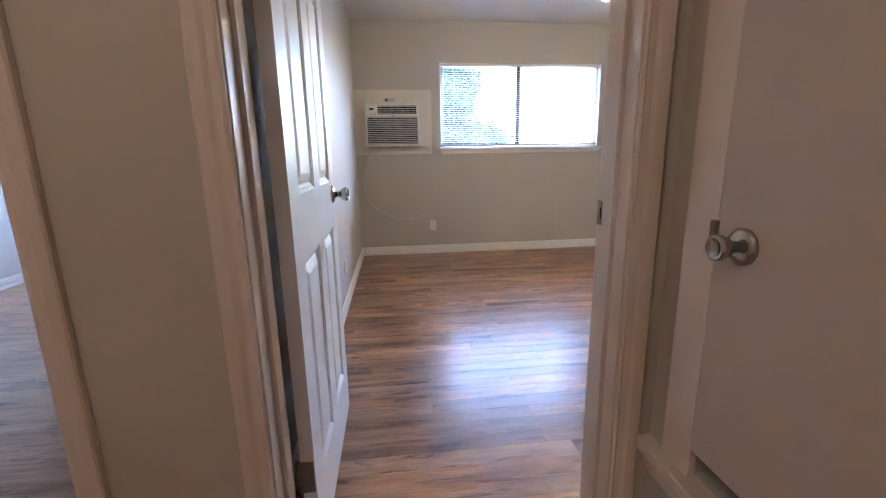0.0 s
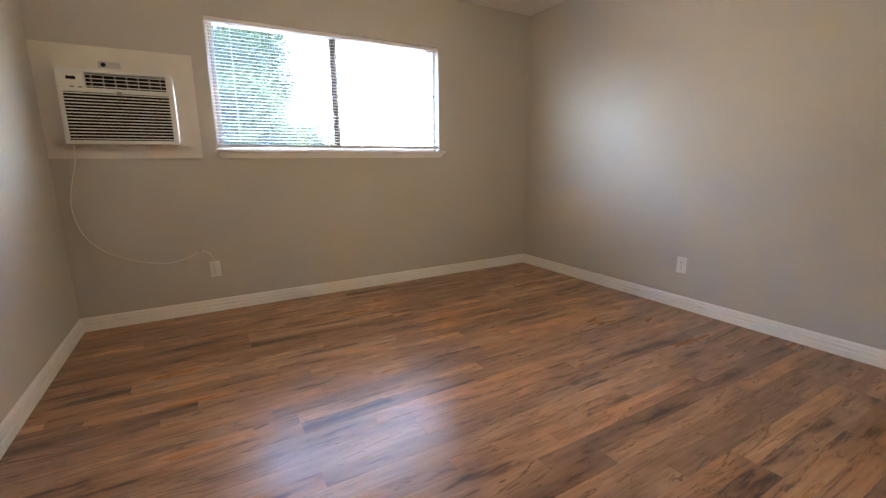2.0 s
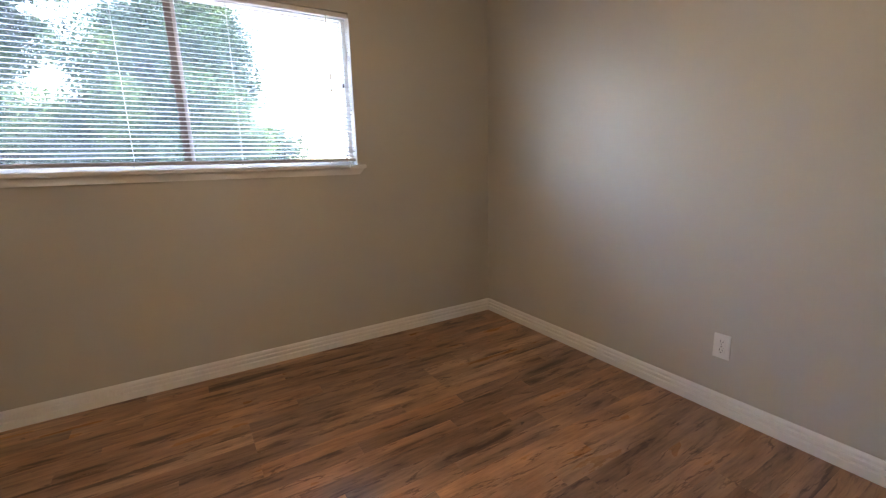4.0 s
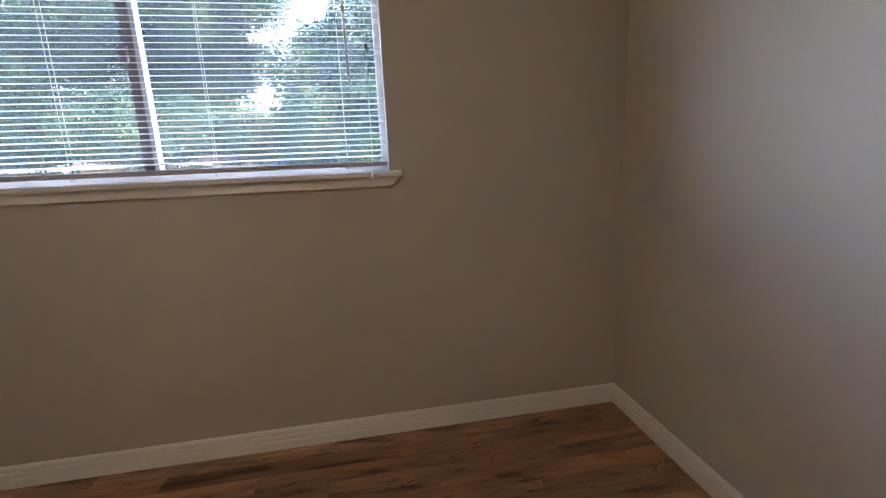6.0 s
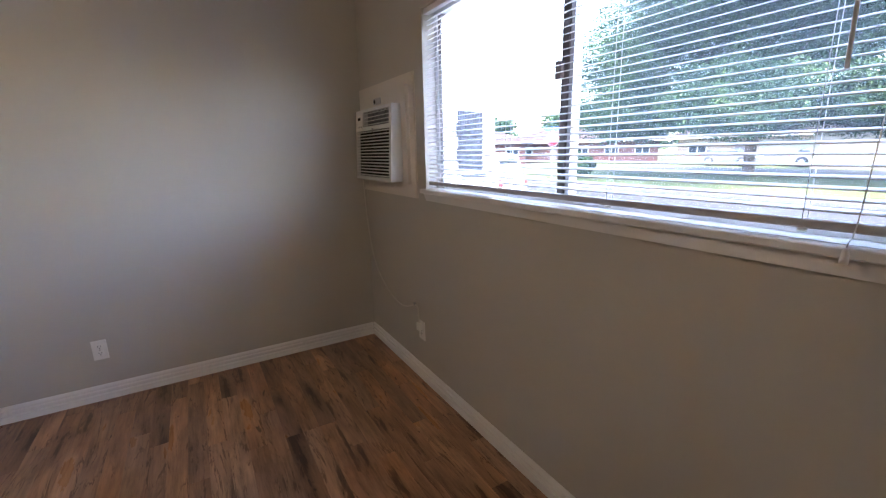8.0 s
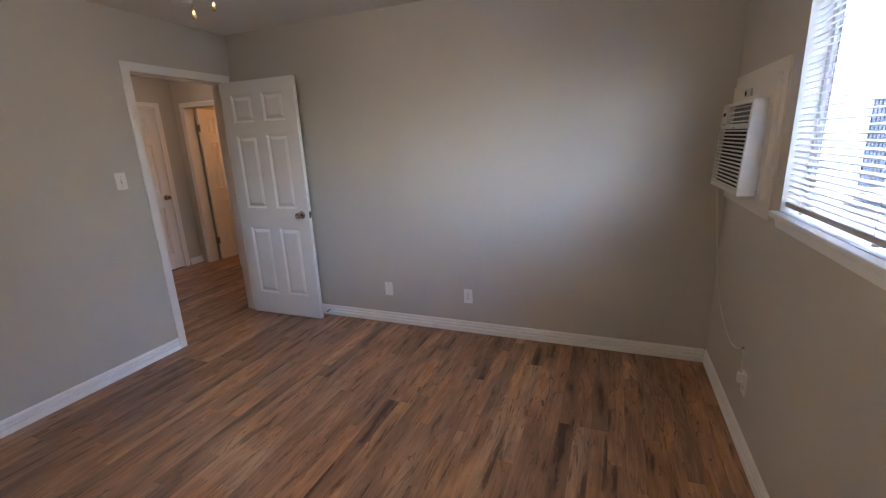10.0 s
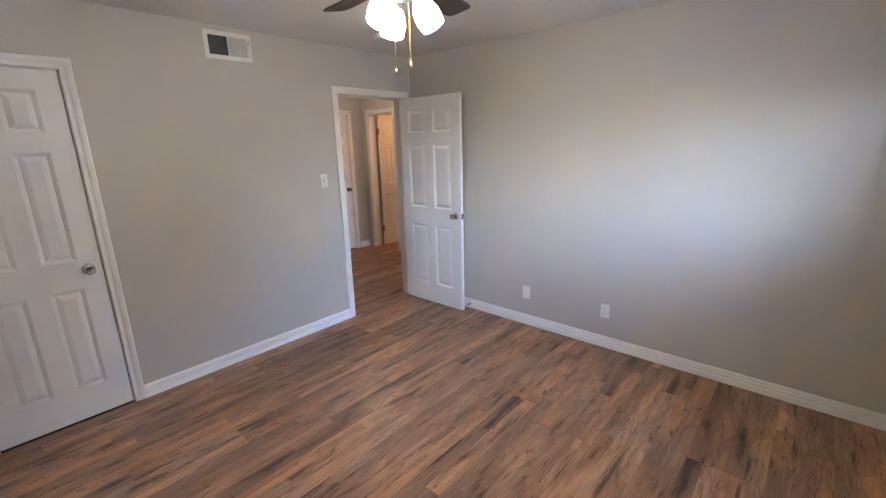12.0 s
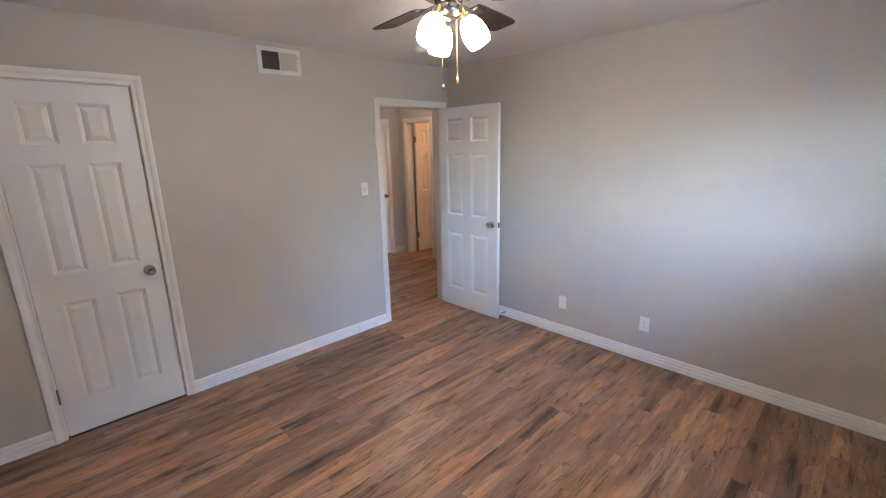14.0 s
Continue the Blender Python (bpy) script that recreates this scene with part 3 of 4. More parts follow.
for x in (1.06, 1.553, 2.042, 2.53):
    for y in (-0.0135, 0.0135):
        part("ladder_cord", tube([(x, y, WZ1 - 0.03), (x, y, ZB - 0.012)], 0.0008, 5), CORD, blind)
    part("cord_button", lathe([(0.0, -0.004), (0.008, -0.004), (0.009, 0), (0.006, 0.004), (0, 0.004)], 12, None, Matrix.Translation((x, -0.006, ZB - 0.033))), PLATE, blind, "clear plastic cord button")
part("tilt_wand", tube([(2.555, -0.022, WZ1 - 0.03), (2.562, -0.026, 1.49)], 0.0042, 6), PLATE, blind, "clear hexagonal tilt wand")
part("lift_cord", tube(smooth_line([(2.635, -0.02, WZ1 - 0.03), (2.634, -0.024, 1.7), (2.628, -0.05, 1.25), (2.626, -0.083, 1.17)]), 0.0012, 5), CORD, blind)
part("tassel", lathe([(0.002, 0.018), (0.005, 0.014), (0.007, 0.0), (0.007, -0.012), (0, -0.014)], 10, None, Matrix.Translation((2.626, -0.083, 1.150))), PLATE, blind, "clear cord tassel")
part("cord_knot", lathe([(0.0, 0.014), (0.005, 0.008), (0.007, -0.004), (0.004, -0.013), (0, -0.015)], 10, None, Matrix.Translation((2.634, -0.026, 1.63))), BRONZE, blind, "dark cord joiner")

# ---- air conditioner ----
filler = thing("filler_board", "white painted board filling the wall round the air conditioner", "panel")
AX0, AX1, AZ0, AZ1, AY = 0.115, 0.683, 1.193, 1.621, 3.640
part("back_board", holed(bmesh.new(), "x", 0.001, 0.81, 1.106, 1.768, D - 0.010, D, [(0.14, 0.69, 1.21, 1.607)]), BOARD, filler)
part("front_board", holed(bmesh.new(), "x", 0.058, 0.752, 1.186, 1.712, D - 0.030, D - 0.010, [(0.14, 0.69, 1.21, 1.607)]), BOARD, filler)

ac = thing("air_conditioner", "white through-wall room air conditioner with louvred front", "air conditioner")
part("casing", bx(0.145, 0.685, AY + 0.088, 4.37, 1.215, 1.603, bevel=0.006), ACW, ac, "white metal cabinet standing outside the wall")
fy0, fy1 = AY, D - 0.0305
LEAN = 0.056            # the front leans back towards its top


def leaned(bm):
    for v in bm.verts:
        v.co.y += LEAN * (v.co.z - AZ0)
    return bm


GX0, GX1, GZ0, GZ1 = AX0 + 0.018, AX1 - 0.026, AZ0 + 0.020, AZ1 - 0.128
UX0, UX1, UZ0, UZ1 = AX0 + 0.128, AX1 - 0.034, AZ1 - 0.104, AZ1 - 0.016
part("bezel", leaned(holed(bmesh.new(), "x", AX0, AX1, AZ0, AZ1, fy0, fy1 - 0.002, [(GX0, GX1, GZ0, GZ1), (UX0, UX1, UZ0, UZ1)])), ACW, ac)
part("filter_back", leaned(bx(GX0, GX1, fy0 + 0.022, fy0 + 0.024, GZ0, GZ1)), DARK, ac, "dark filter behind the louvres")
# This sheet is black to imitate the shade inside the outlet.
part("outlet_back", leaned(bx(UX0, UX1, fy0 + 0.045, fy0 + 0.047, UZ0, UZ1)), DARK, ac, "black sheet for the shade inside the air outlet")
nl = 15
for i in range(nl):
    z = GZ0 + (i + 0.5) * (GZ1 - GZ0) / nl
    part("louvre", bx(GX0, GX1, -0.004, 0.004, -0.0034, 0.0034, bevel=0.0008), ACW, ac, m=pose(0, fy0 + 0.003 + LEAN * (z - AZ0), z, 4, 0, 0))
for i in range(4):
    z = UZ0 + (i + 0.5) * (UZ1 - UZ0) / 4
    part("air_vane", bx(UX0, UX1, -0.006, 0.006, -0.0020, 0.0020), ACW, ac, m=pose(0, fy0 + 0.012 + LEAN * (z - AZ0), z, 18, 0, 0))
for i in range(7):
    x = UX0 + (i + 0.5) * (UX1 - UX0) / 7
    part("swing_vane", leaned(bx(-0.0025, 0.0025, fy0 + 0.022, fy0 + 0.042, UZ0, UZ1)), GREYP, ac, m=pose(x, 0, 0))
part("control_panel", leaned(bx(AX0 + 0.014, AX0 + 0.122, fy0 - 0.003, fy0 - 0.0002, AZ1 - 0.118, AZ1 - 0.028, bevel=0.001)), PLATE, ac)
part("display", leaned(bx(AX0 + 0.046, AX0 + 0.090, fy0 - 0.0045, fy0 - 0.0031, AZ1 - 0.062, AZ1 - 0.044)), DARK, ac, "dark display window")
for i in range(6):
    x, z = AX0 + 0.030 + 0.038 * (i % 3), AZ1 - 0.083 - 0.02 * (i // 3)
    part("button", leaned(bx(x - 0.011, x + 0.011, fy0 - 0.0045, fy0 - 0.0031, z - 0.005, z + 0.005, bevel=0.001)), GREYP if i > 3 else ACW, ac)
part("badge", leaned(bx(0.39, 0.418, fy0 - 0.002, fy0 + 0.004, GZ1 - 0.012, GZ1 + 0.010, bevel=0.002)), GREYP, ac, "small grey badge")
coil = part("side_grille", bx(0.686, 0.690, 4.065, 4.27, 1.235, 1.59), DARK, ac, "dark finned outer grille")
for i in range(17):
    part("fin", bx(0.690, 0.697, -0.0035, 0.0035, 1.238, 1.587), FINS, coil, m=pose(0, 4.071 + i * 0.0121, 0))

label_plate = thing("label_plate", "small grey label with a dark dot on the filler board", "label", pose(0.37, D - 0.0325, 1.662))
part("plate", bx(-0.055, 0.055, -0.006, 0.002, -0.018, 0.018, bevel=0.002), worn("pale grey label", (0.5, 0.5, 0.5), 0.4, 0.05, 20, None), label_plate)
part("dot", lathe([(0.012, 0.0), (0.012, 0.002), (0, 0.002)], 16, None, Matrix.Translation((-0.03, -0.006, 0)) @ Matrix.Rotation(math.pi / 2, 4, "X")), DARK, label_plate, "dark round sensor")


# ---- outlets and switch ----
def plate(name, label, m, duplex=True, toggle=False):
    """A wall plate in the xz plane, facing -y."""
    th = thing(name, label, "light switch" if toggle else "outlet", m)
    part("cover", bx(-0.035, 0.035, -0.006, 0, -0.0575, 0.0575, bevel=0.0025), PLATE, th)
    if duplex:
        for dz in (-0.0195, 0.0195):
            sk = part("socket", bx(-0.016, 0.016, -0.0078, -0.005, dz - 0.0135, dz + 0.0135, bevel=0.0025), PLATE, th)
            for dx, hh in ((-0.006, 0.005), (0.006, 0.004)):
                part("slot", bx(dx - 0.0012, dx + 0.0012, -0.0082, -0.0072, dz - hh + 0.003, dz + hh + 0.003), DARK, sk)
            part("slot", bx(-0.0022, 0.0022, -0.0082, -0.0072, dz - 0.0105, dz - 0.0065), DARK, sk)
        part("screw", lathe([(0.003, 0), (0.0028, 0.001), (0, 0.0012)], 10, None, pose(0, -0.006, 0, 90, 0, 0)), NICKEL, th)
    elif toggle:
        part("toggle", bx(-0.005, 0.005, -0.017, -0.004, -0.004, 0.012, bevel=0.002), PLATE, th)
        part("toggle_slot", bx(-0.006, 0.006, -0.0066, -0.0055, -0.013, 0.013), GREYP, th)
    else:
        part("jack", bx(-0.006, 0.006, -0.0075, -0.005, -0.006, 0.006, bevel=0.001), PLATE, th)
    if not duplex:
        for dz in (-0.042, 0.042) if not toggle else (-0.03, 0.03):
            part("screw", lathe([(0.003, 0), (0.0028, 0.001), (0, 0.0012)], 10, None, pose(0, -0.006, dz, 90, 0, 0)), NICKEL, th)
    return th


def tagged_outlet(*a):
    return tagged(plate(*a), group="wall outlets")


tagged_outlet("wall_outlet", "white duplex outlet below the window with a plug in it", pose(0.803, D, 0.318))
tagged_outlet("wall_outlet", "white duplex outlet low on the wall", pose(W, 2.03, 0.318, 0, 0, -90))
tagged_outlet("wall_outlet", "white duplex outlet low on the wall", pose(0, 2.10, 0.303, 0, 0, 90))
plate("wall_plate", "white cable plate low on the wall", pose(0, 1.393, 0.303, 0, 0, 90), duplex=False)
plate("light_switch", "white toggle light switch beside the doorway", pose(1.08, 0, 1.327, 0, 0, 180), duplex=False, toggle=True)

cable = thing("power_cord", "white power cord hanging from the air conditioner to the outlet", "cord")
part("plug", bx(0.79, 0.82, D - 0.035, D - 0.008, 0.325, 0.372, bevel=0.004), PLATE, cable)
part("flex", tube(smooth_line([(0.150, D - 0.075, 1.20), (0.128, D - 0.062, 1.08), (0.085, D - 0.040, 0.93), (0.065, D - 0.022, 0.80), (0.095, D - 0.010, 0.64), (0.19, D - 0.006, 0.515), (0.34, D - 0.006, 0.435), (0.50, D - 0.006, 0.397), (0.62, D - 0.006, 0.412), (0.715, D - 0.006, 0.452), (0.765, D - 0.008, 0.45), (0.792, D - 0.018, 0.41), (0.805, D - 0.022, 0.37)]), 0.0042, 7), worn("painted-over cord", (0.65, 0.62, 0.57), 0.5, 0.05, 30, None), cable)
part("cord_clip", bx(0.717, 0.727, D - 0.012, D, 0.452, 0.470, bevel=0.001), GREYP, cable)

# ---- vent, detector ----
vent = thing("air_vent", "white enamelled wall vent with vertical vanes", "vent", pose(1.74, 0, 2.311))
part("frame", holed(bmesh.new(), "x", -0.161, 0.161, -0.09, 0.09, 0, 0.008, [(-0.132, -0.003, -0.062, 0.062), (0.003, 0.132, -0.062, 0.062)]), VENT, vent)
# Flat black sheet on the wall takes the place of the duct's shade.
part("backing", bx(-0.135, 0.135, 0.0005, 0.0015, -0.065, 0.065), DARK, vent, "black sheet for the shaded duct behind the vanes")
for i in range(26):
    x = -0.127 + i * 0.01016
    if abs(x) > 0.004:
        part("vane", bx(-0.0005 if x > 0 else -0.0012, 0.0005 if x > 0 else 0.0012, 0.001, 0.008, -0.062, 0.062), VENT, vent, m=pose(x, 0, 0, 0, 0, 0) @ Matrix.Translation((0, 0.0045, 0)) @ Matrix.Rotation(radians(-24 if x > 0 else 48), 4, "Z") @ Matrix.Translation((0, -0.0045, 0)))
part("lever", bx(-0.141, -0.136, 0.006, 0.018, 0.028, 0.042, bevel=0.001), NICKEL, vent)
det = thing("smoke_detector", "white round smoke detector on the ceiling", "smoke detector", pose(0.80, 0.53, H, 180, 0, 0))
part("base", lathe([(0.0, 0), (0.062, 0), (0.062, 0.010), (0, 0.010)], 32), PLATE, det)
part("cover", lathe([(0.056, 0.010), (0.056, 0.026), (0.048, 0.034), (0, 0.036)], 32), PLATE, det)

# ---- ceiling fan ----
fan = thing("ceiling_fan", "ceiling fan with dark walnut blades and three lit frosted shades", "ceiling fan", pose(1.86, 1.87, 0))
part("canopy", lathe([(0.0, H), (0.07, H), (0.07, H - 0.02), (0.055, H - 0.04), (0.03, H - 0.05), (0, H - 0.05)], 32), NICKEL, fan)
part("motor_housing", lathe([(0.0, H - 0.045), (0.06, H - 0.05), (0.105, H - 0.075), (0.118, H - 0.11), (0.118, H - 0.15), (0.10, H - 0.175), (0.07, H - 0.19), (0, H - 0.19)], 40), NICKEL, fan)
part("switch_housing", lathe([(0.058, H - 0.188), (0.058, H - 0.235), (0.05, H - 0.245), (0.03, H - 0.255), (0.012, H - 0.26), (0, H - 0.262)], 32), NICKEL, fan)
for k in range(5):
    a = 264 + 72 * k
    mm = Matrix.Rotation(radians(a), 4, "Z") @ Matrix.Translation((0, 0, 2.258)) @ Matrix.Rotation(radians(-11), 4, "X")
    bm = bmesh.new()
    outline = [(0.17, -0.048), (0.21, -0.056), (0.47, -0.068), (0.515, -0.062), (0.53, -0.045), (0.53, 0.045), (0.515, 0.062), (0.47, 0.068), (0.21, 0.056), (0.17, 0.048)]
    lo = [bm.verts.new((x, y, -0.003)) for x, y in outline]
    hi = [bm.verts.new((x, y, 0.003)) for x, y in outline]
    bm.faces.new(lo)
    bm.faces.new(hi)
    for i in range(len(lo)):
        bm.faces.new([lo[i], lo[(i + 1) % len(lo)], hi[(i + 1) % len(lo)], hi[i]])
    bl = part("blade", bm, BLADE, fan, m=mm)
    bm = bx(0.09, 0.19, -0.012, 0.012, -0.008, -0.003, bevel=0.001)
    box(bm, 0.18, 0.245, -0.036, 0.036, -0.0075, -0.0032, bevel=0.001)
    part("blade_iron", bm, NICKEL, bl)
for k in range(3):
    a = radians(125 + 120 * k)
    tilt = Matrix.Translation((0.052 * math.cos(a), 0.052 * math.sin(a), H - 0.222)) @ Matrix.Rotation(a, 4, "Z") @ Matrix.Rotation(radians(180 - 30), 4, "Y")
    arm = part("lamp_arm", lathe([(0.010, -0.01), (0.010, 0.03), (0.021, 0.034), (0.026, 0.042), (0.026, 0.06), (0, 0.06)], 20), BRASS, fan, m=tilt)
    part("shade", lathe([(0.025, 0.046), (0.036, 0.056), (0.046, 0.078), (0.052, 0.105), (0.0525, 0.125), (0.047, 0.158), (0.044, 0.158), (0.049, 0.125), (0.048, 0.105), (0.042, 0.078), (0.0, 0.064)], 28), SHADE, arm, "lit frosted glass shade")


def chain_of_beads(x, y, z0, z1):
    bm = tube([(x, y, z0), (x, y, z1)], 0.0006, 5)
    n = int((z0 - z1) / 0.0065)
    for i in range(n):
        lathe([(0, 0.0021), (0.0021, 0), (0, -0.0021)], 6, bm, Matrix.Translation((x, y, z0 - (i + 0.5) * 0.0065)))
    return bm


for dx, dy, zb in ((0.012, -0.028, 1.918), (-0.028, 0.018, 1.945)):
    ch = part("pull_chain", chain_of_beads(dx, dy, H - 0.26, zb), BRASS, fan)
    part("chain_pull", lathe([(0.0, 0.016), (0.004, 0.012), (0.007, 0.0), (0.006, -0.008), (0, -0.012)], 12, None, Matrix.Translation((dx, dy, zb))), BRASS, ch)

hl = thing("hall_lamp", "lit flush dome lamp on the hall ceiling", "ceiling lamp", pose(-0.35, -1.3, H, 180, 0, 0))
part("base", lathe([(0.0, 0), (0.13, 0), (0.13, 0.02), (0, 0.02)], 32), NICKEL, hl)
part("dome", lathe([(0.12, 0.02), (0.115, 0.05), (0.085, 0.08), (0.04, 0.095), (0, 0.098)], 32), HALLGLASS, hl)
bl2 = thing("bath_lamp", "lit warm dome lamp in the room off the hall", "ceiling lamp", pose(-1.95, -1.2, H, 180, 0, 0))
part("base", lathe([(0.0, 0), (0.13, 0), (0.13, 0.02), (0, 0.02)], 32), NICKEL, bl2)
part("dome", lathe([(0.12, 0.02), (0.115, 0.05), (0.085, 0.08), (0.04, 0.095), (0, 0.098)], 32), BATHGLASS, bl2)

# ---- outside: ground, road, kerbs ----
ground = tagged(part("ground", bx(-400, 400, -400, 700, GZ - 0.6, GZ - 0.12), GRASS), "dry lawn reaching far off", "ground", kind="structure")
tagged(part("pavement_near", bx(-60, 60, -6, 8.2, GZ - 0.14, GZ - 0.012), CONCRETE), "pale concrete apron beside the building", "pavement", kind="structure")
tagged(part("road_near", bx(-120, 120, 8.2, 18.6, GZ - 0.15, GZ - 0.105), ASPHALT), "grey asphalt road", "road", kind="structure")
tagged(part("kerb", bx(-120, 120, 18.6, 18.78, GZ - 0.15, GZ + 0.02, bevel=0.02), CONCRETE), "pale concrete kerb", "kerb", kind="structure")
tagged(part("pavement_far", bx(-120, 120, 18.78, 20.4, GZ - 0.15, GZ - 0.02), CONCRETE), "pale concrete pavement across the road", "pavement", kind="structure")
tagged(part("lawn", bx(-120, 120, 20.4, 31.5, GZ - 0.15, GZ - 0.01), GRASS), "dry lawn strip across the road", "lawn", kind="structure")
tagged(part("road_far", bx(-120, 120, 31.5, 40, GZ - 0.15, GZ - 0.10), worn("worn pale asphalt", (0.05, 0.049, 0.048), 0.95, 0.1, 0.7, (30, 0.5, 0.005), spec=0.06)), "sunlit pale side road", "road", kind="structure")


# ---- trees ----
def leaf_cloud(rng, blobs, count, size):
    """Many small leaf clumps spread through blobs (centre, radii)."""
    verts, faces = [], []
    vol = [b[1][0] * b[1][1] * b[1][2] for b in blobs]
    for (c, r), share in zip(blobs, vol):
        for _ in range(int(count * share / sum(vol))):
            d = Vector((rng.gauss(0, 1), rng.gauss(0, 1), rng.gauss(0, 1))).normalized()
            f = rng.random() ** 0.33 * (0.75 + 0.35 * noise.noise(d * 2.3 + Vector(c)))
            p = Vector(c) + Vector((d.x * r[0], d.y * r[1], d.z * r[2])) * f
            q = Euler((rng.uniform(-1.2, 1.2), rng.uniform(-1.2, 1.2), rng.uniform(0, 6.3))).to_quaternion()
            s = size * rng.uniform(0.6, 1.3)
            k = len(verts)
            for u, v in ((-0.5, 0), (-0.1, -0.32), (0.55, -0.08), (0.2, 0.34)):
                verts.append(p + q @ Vector((u * s, v * s, rng.uniform(-0.08, 0.08) * s)))
            faces.append((k, k + 1, k + 2, k + 3))
    me = bpy.data.meshes.new("crown")
    me.from_pydata(verts, [], faces)
    return me


def tree(seed, x, y, h, spread, low, leaves, size, label, mat, core=0.80):
    rng = random.Random(seed)
    th = thing("tree", label, "tree", pose(x, y, GZ - 0.12))
    trunk = [(0, 0, 0), (rng.uniform(-.1, .1), rng.uniform(-.1, .1), low * 0.7), (rng.uniform(-.3, .3), rng.uniform(-.3, .3), h * 0.45), (rng.uniform(-.5, .5), 0, h * 0.85)]
    pts = smooth_line(trunk, 5)
    r0 = h * 0.02
    bm = tube(pts, r0, 10, None, [r0 * (1.25 - 1.1 * i / (len(pts) - 1)) for i in range(len(pts))])
    blobs = [((0, 0, h * 0.52), (spread * core, spread * core, h * 0.46))]
    for k in range(15):
        a = 2 * math.pi * k / 15 + rng.uniform(-.25, .25)
        z = low + (h - low) * rng.uniform(0.14, 0.7)
        rr = spread * rng.uniform(0.5, 0.78) * (1.15 - 0.55 * (z - low) / (h - low))
        e = Vector((rr * math.cos(a), rr * math.sin(a), z))
        st = Vector(pts[min(len(pts) - 1, int(len(pts) * 0.42 + 3 * rng.random()))])
        tube(smooth_line([st, st.lerp(e, 0.5) + Vector((0, 0, 0.3)), e], 3), 0.1, 6, bm, [r0 * 0.5 * (1 - 0.13 * i) for i in range(7)])
        blobs.append((tuple(e), (spread * 0.34, spread * 0.34, h * 0.15)))
    for k in range(9):
        a = 2 * math.pi * (k + rng.random() * 0.6) / 9
        blobs.append(((spread * 0.58 * math.cos(a), spread * 0.58 * math.sin(a), low + h * 0.17), (spread * 0.36, spread * 0.36, h * 0.13)))
    part("trunk", bm, BARK, th, "rough grey-brown trunk with limbs")
    me = leaf_cloud(rng, blobs, leaves, size)
    me.materials.append(mat)
    crown = new("crown", me)
    crown.parent = th
    return th


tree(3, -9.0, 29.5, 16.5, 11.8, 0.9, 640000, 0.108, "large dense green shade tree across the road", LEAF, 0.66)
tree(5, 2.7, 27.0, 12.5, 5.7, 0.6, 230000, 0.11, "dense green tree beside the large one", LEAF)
for i, (x, y, h, s) in enumerate(((-62, 52, 9, 6), (-50, 60, 10, 7), (-40, 62, 9, 7), (-28, 64, 10, 7), (-17, 66, 10, 7), (-84, 50, 10, 7), (-4, 62, 11, 8))):
    tagged(tree(20 + i, x, y, h, s, 0.8, 6000, 0.6, "far green tree behind the houses", LEAF2), group="far trees")

rng = random.Random(9)
bush = thing("bush", "clipped rounded green bush by the pavement", "bush", pose(-15.4, 22.7, GZ - 0.01))
part("stem", lathe([(0.09, 0), (0.07, 0.5), (0, 0.9)], 8), BARK, bush)
me = leaf_cloud(rng, [((0, 0, 0.78), (1.25, 1.25, 0.85)), ((0.4, 0.2, 0.7), (1.0, 0.9, 0.72))], 7000, 0.14)
me.materials.append(BUSHL)
crown = new("crown", me)
crown.parent = bush


# ---- sign, pole ----
sign = thing("stop_sign", "red octagonal stop sign with a blue street sign on top", "road sign", pose(-14.05, 19.5, GZ - 0.02, 0, 0, 46))
part("post", bx(-0.03, 0.03, -0.03, 0.03, 0, 2.75, bevel=0.008), ALU, sign)


def octagon(r, y0, y1, z):
    return lathe([(0, y0), (r, y0), (r, y1), (0, y1)], 8, None, Matrix.Translation((0, 0, z)) @ Matrix.Rotation(math.pi / 2, 4, "X") @ Matrix.Rotation(math.pi / 8, 4, "Z"))


part("white_border", octagon(0.345, 0.031, 0.035, 2.17), SIGNW, sign)
part("red_face", octagon(0.322, 0.0352, 0.037, 2.17), SIGNR, sign, "red sign face")
fc = bpy.data.curves.new("word", "FONT")
fc.body, fc.size, fc.align_x, fc.align_y, fc.extrude = "STOP", 0.235, "CENTER", "CENTER", 0.001
tmp = bpy.data.objects.new("word", fc)
scene.collection.objects.link(tmp)
word_mesh = bpy.data.meshes.new_from_object(tmp.evaluated_get(bpy.context.evaluated_depsgraph_get()))
bpy.data.objects.remove(tmp)
word_mesh.materials.clear()
word_mesh.materials.append(SIGNW)
word = new("word", word_mesh)
word.parent = sign
word.matrix_basis = pose(0, -0.039, 2.17, 90, 0, 0)
part("street_blade", bx(-0.42, 0.42, -0.004, 0.004, 2.66, 2.84, bevel=0.001), SIGNB, sign, "blue street name blade")
pole = thing("utility_pole", "thin weathered utility pole across the road", "pole", pose(-15.6, 21.6, GZ - 0.02))
part("shaft", lathe([(0.0, 0), (0.085, 0), (0.05, 6.2), (0, 6.2)], 12), POLE, pole)


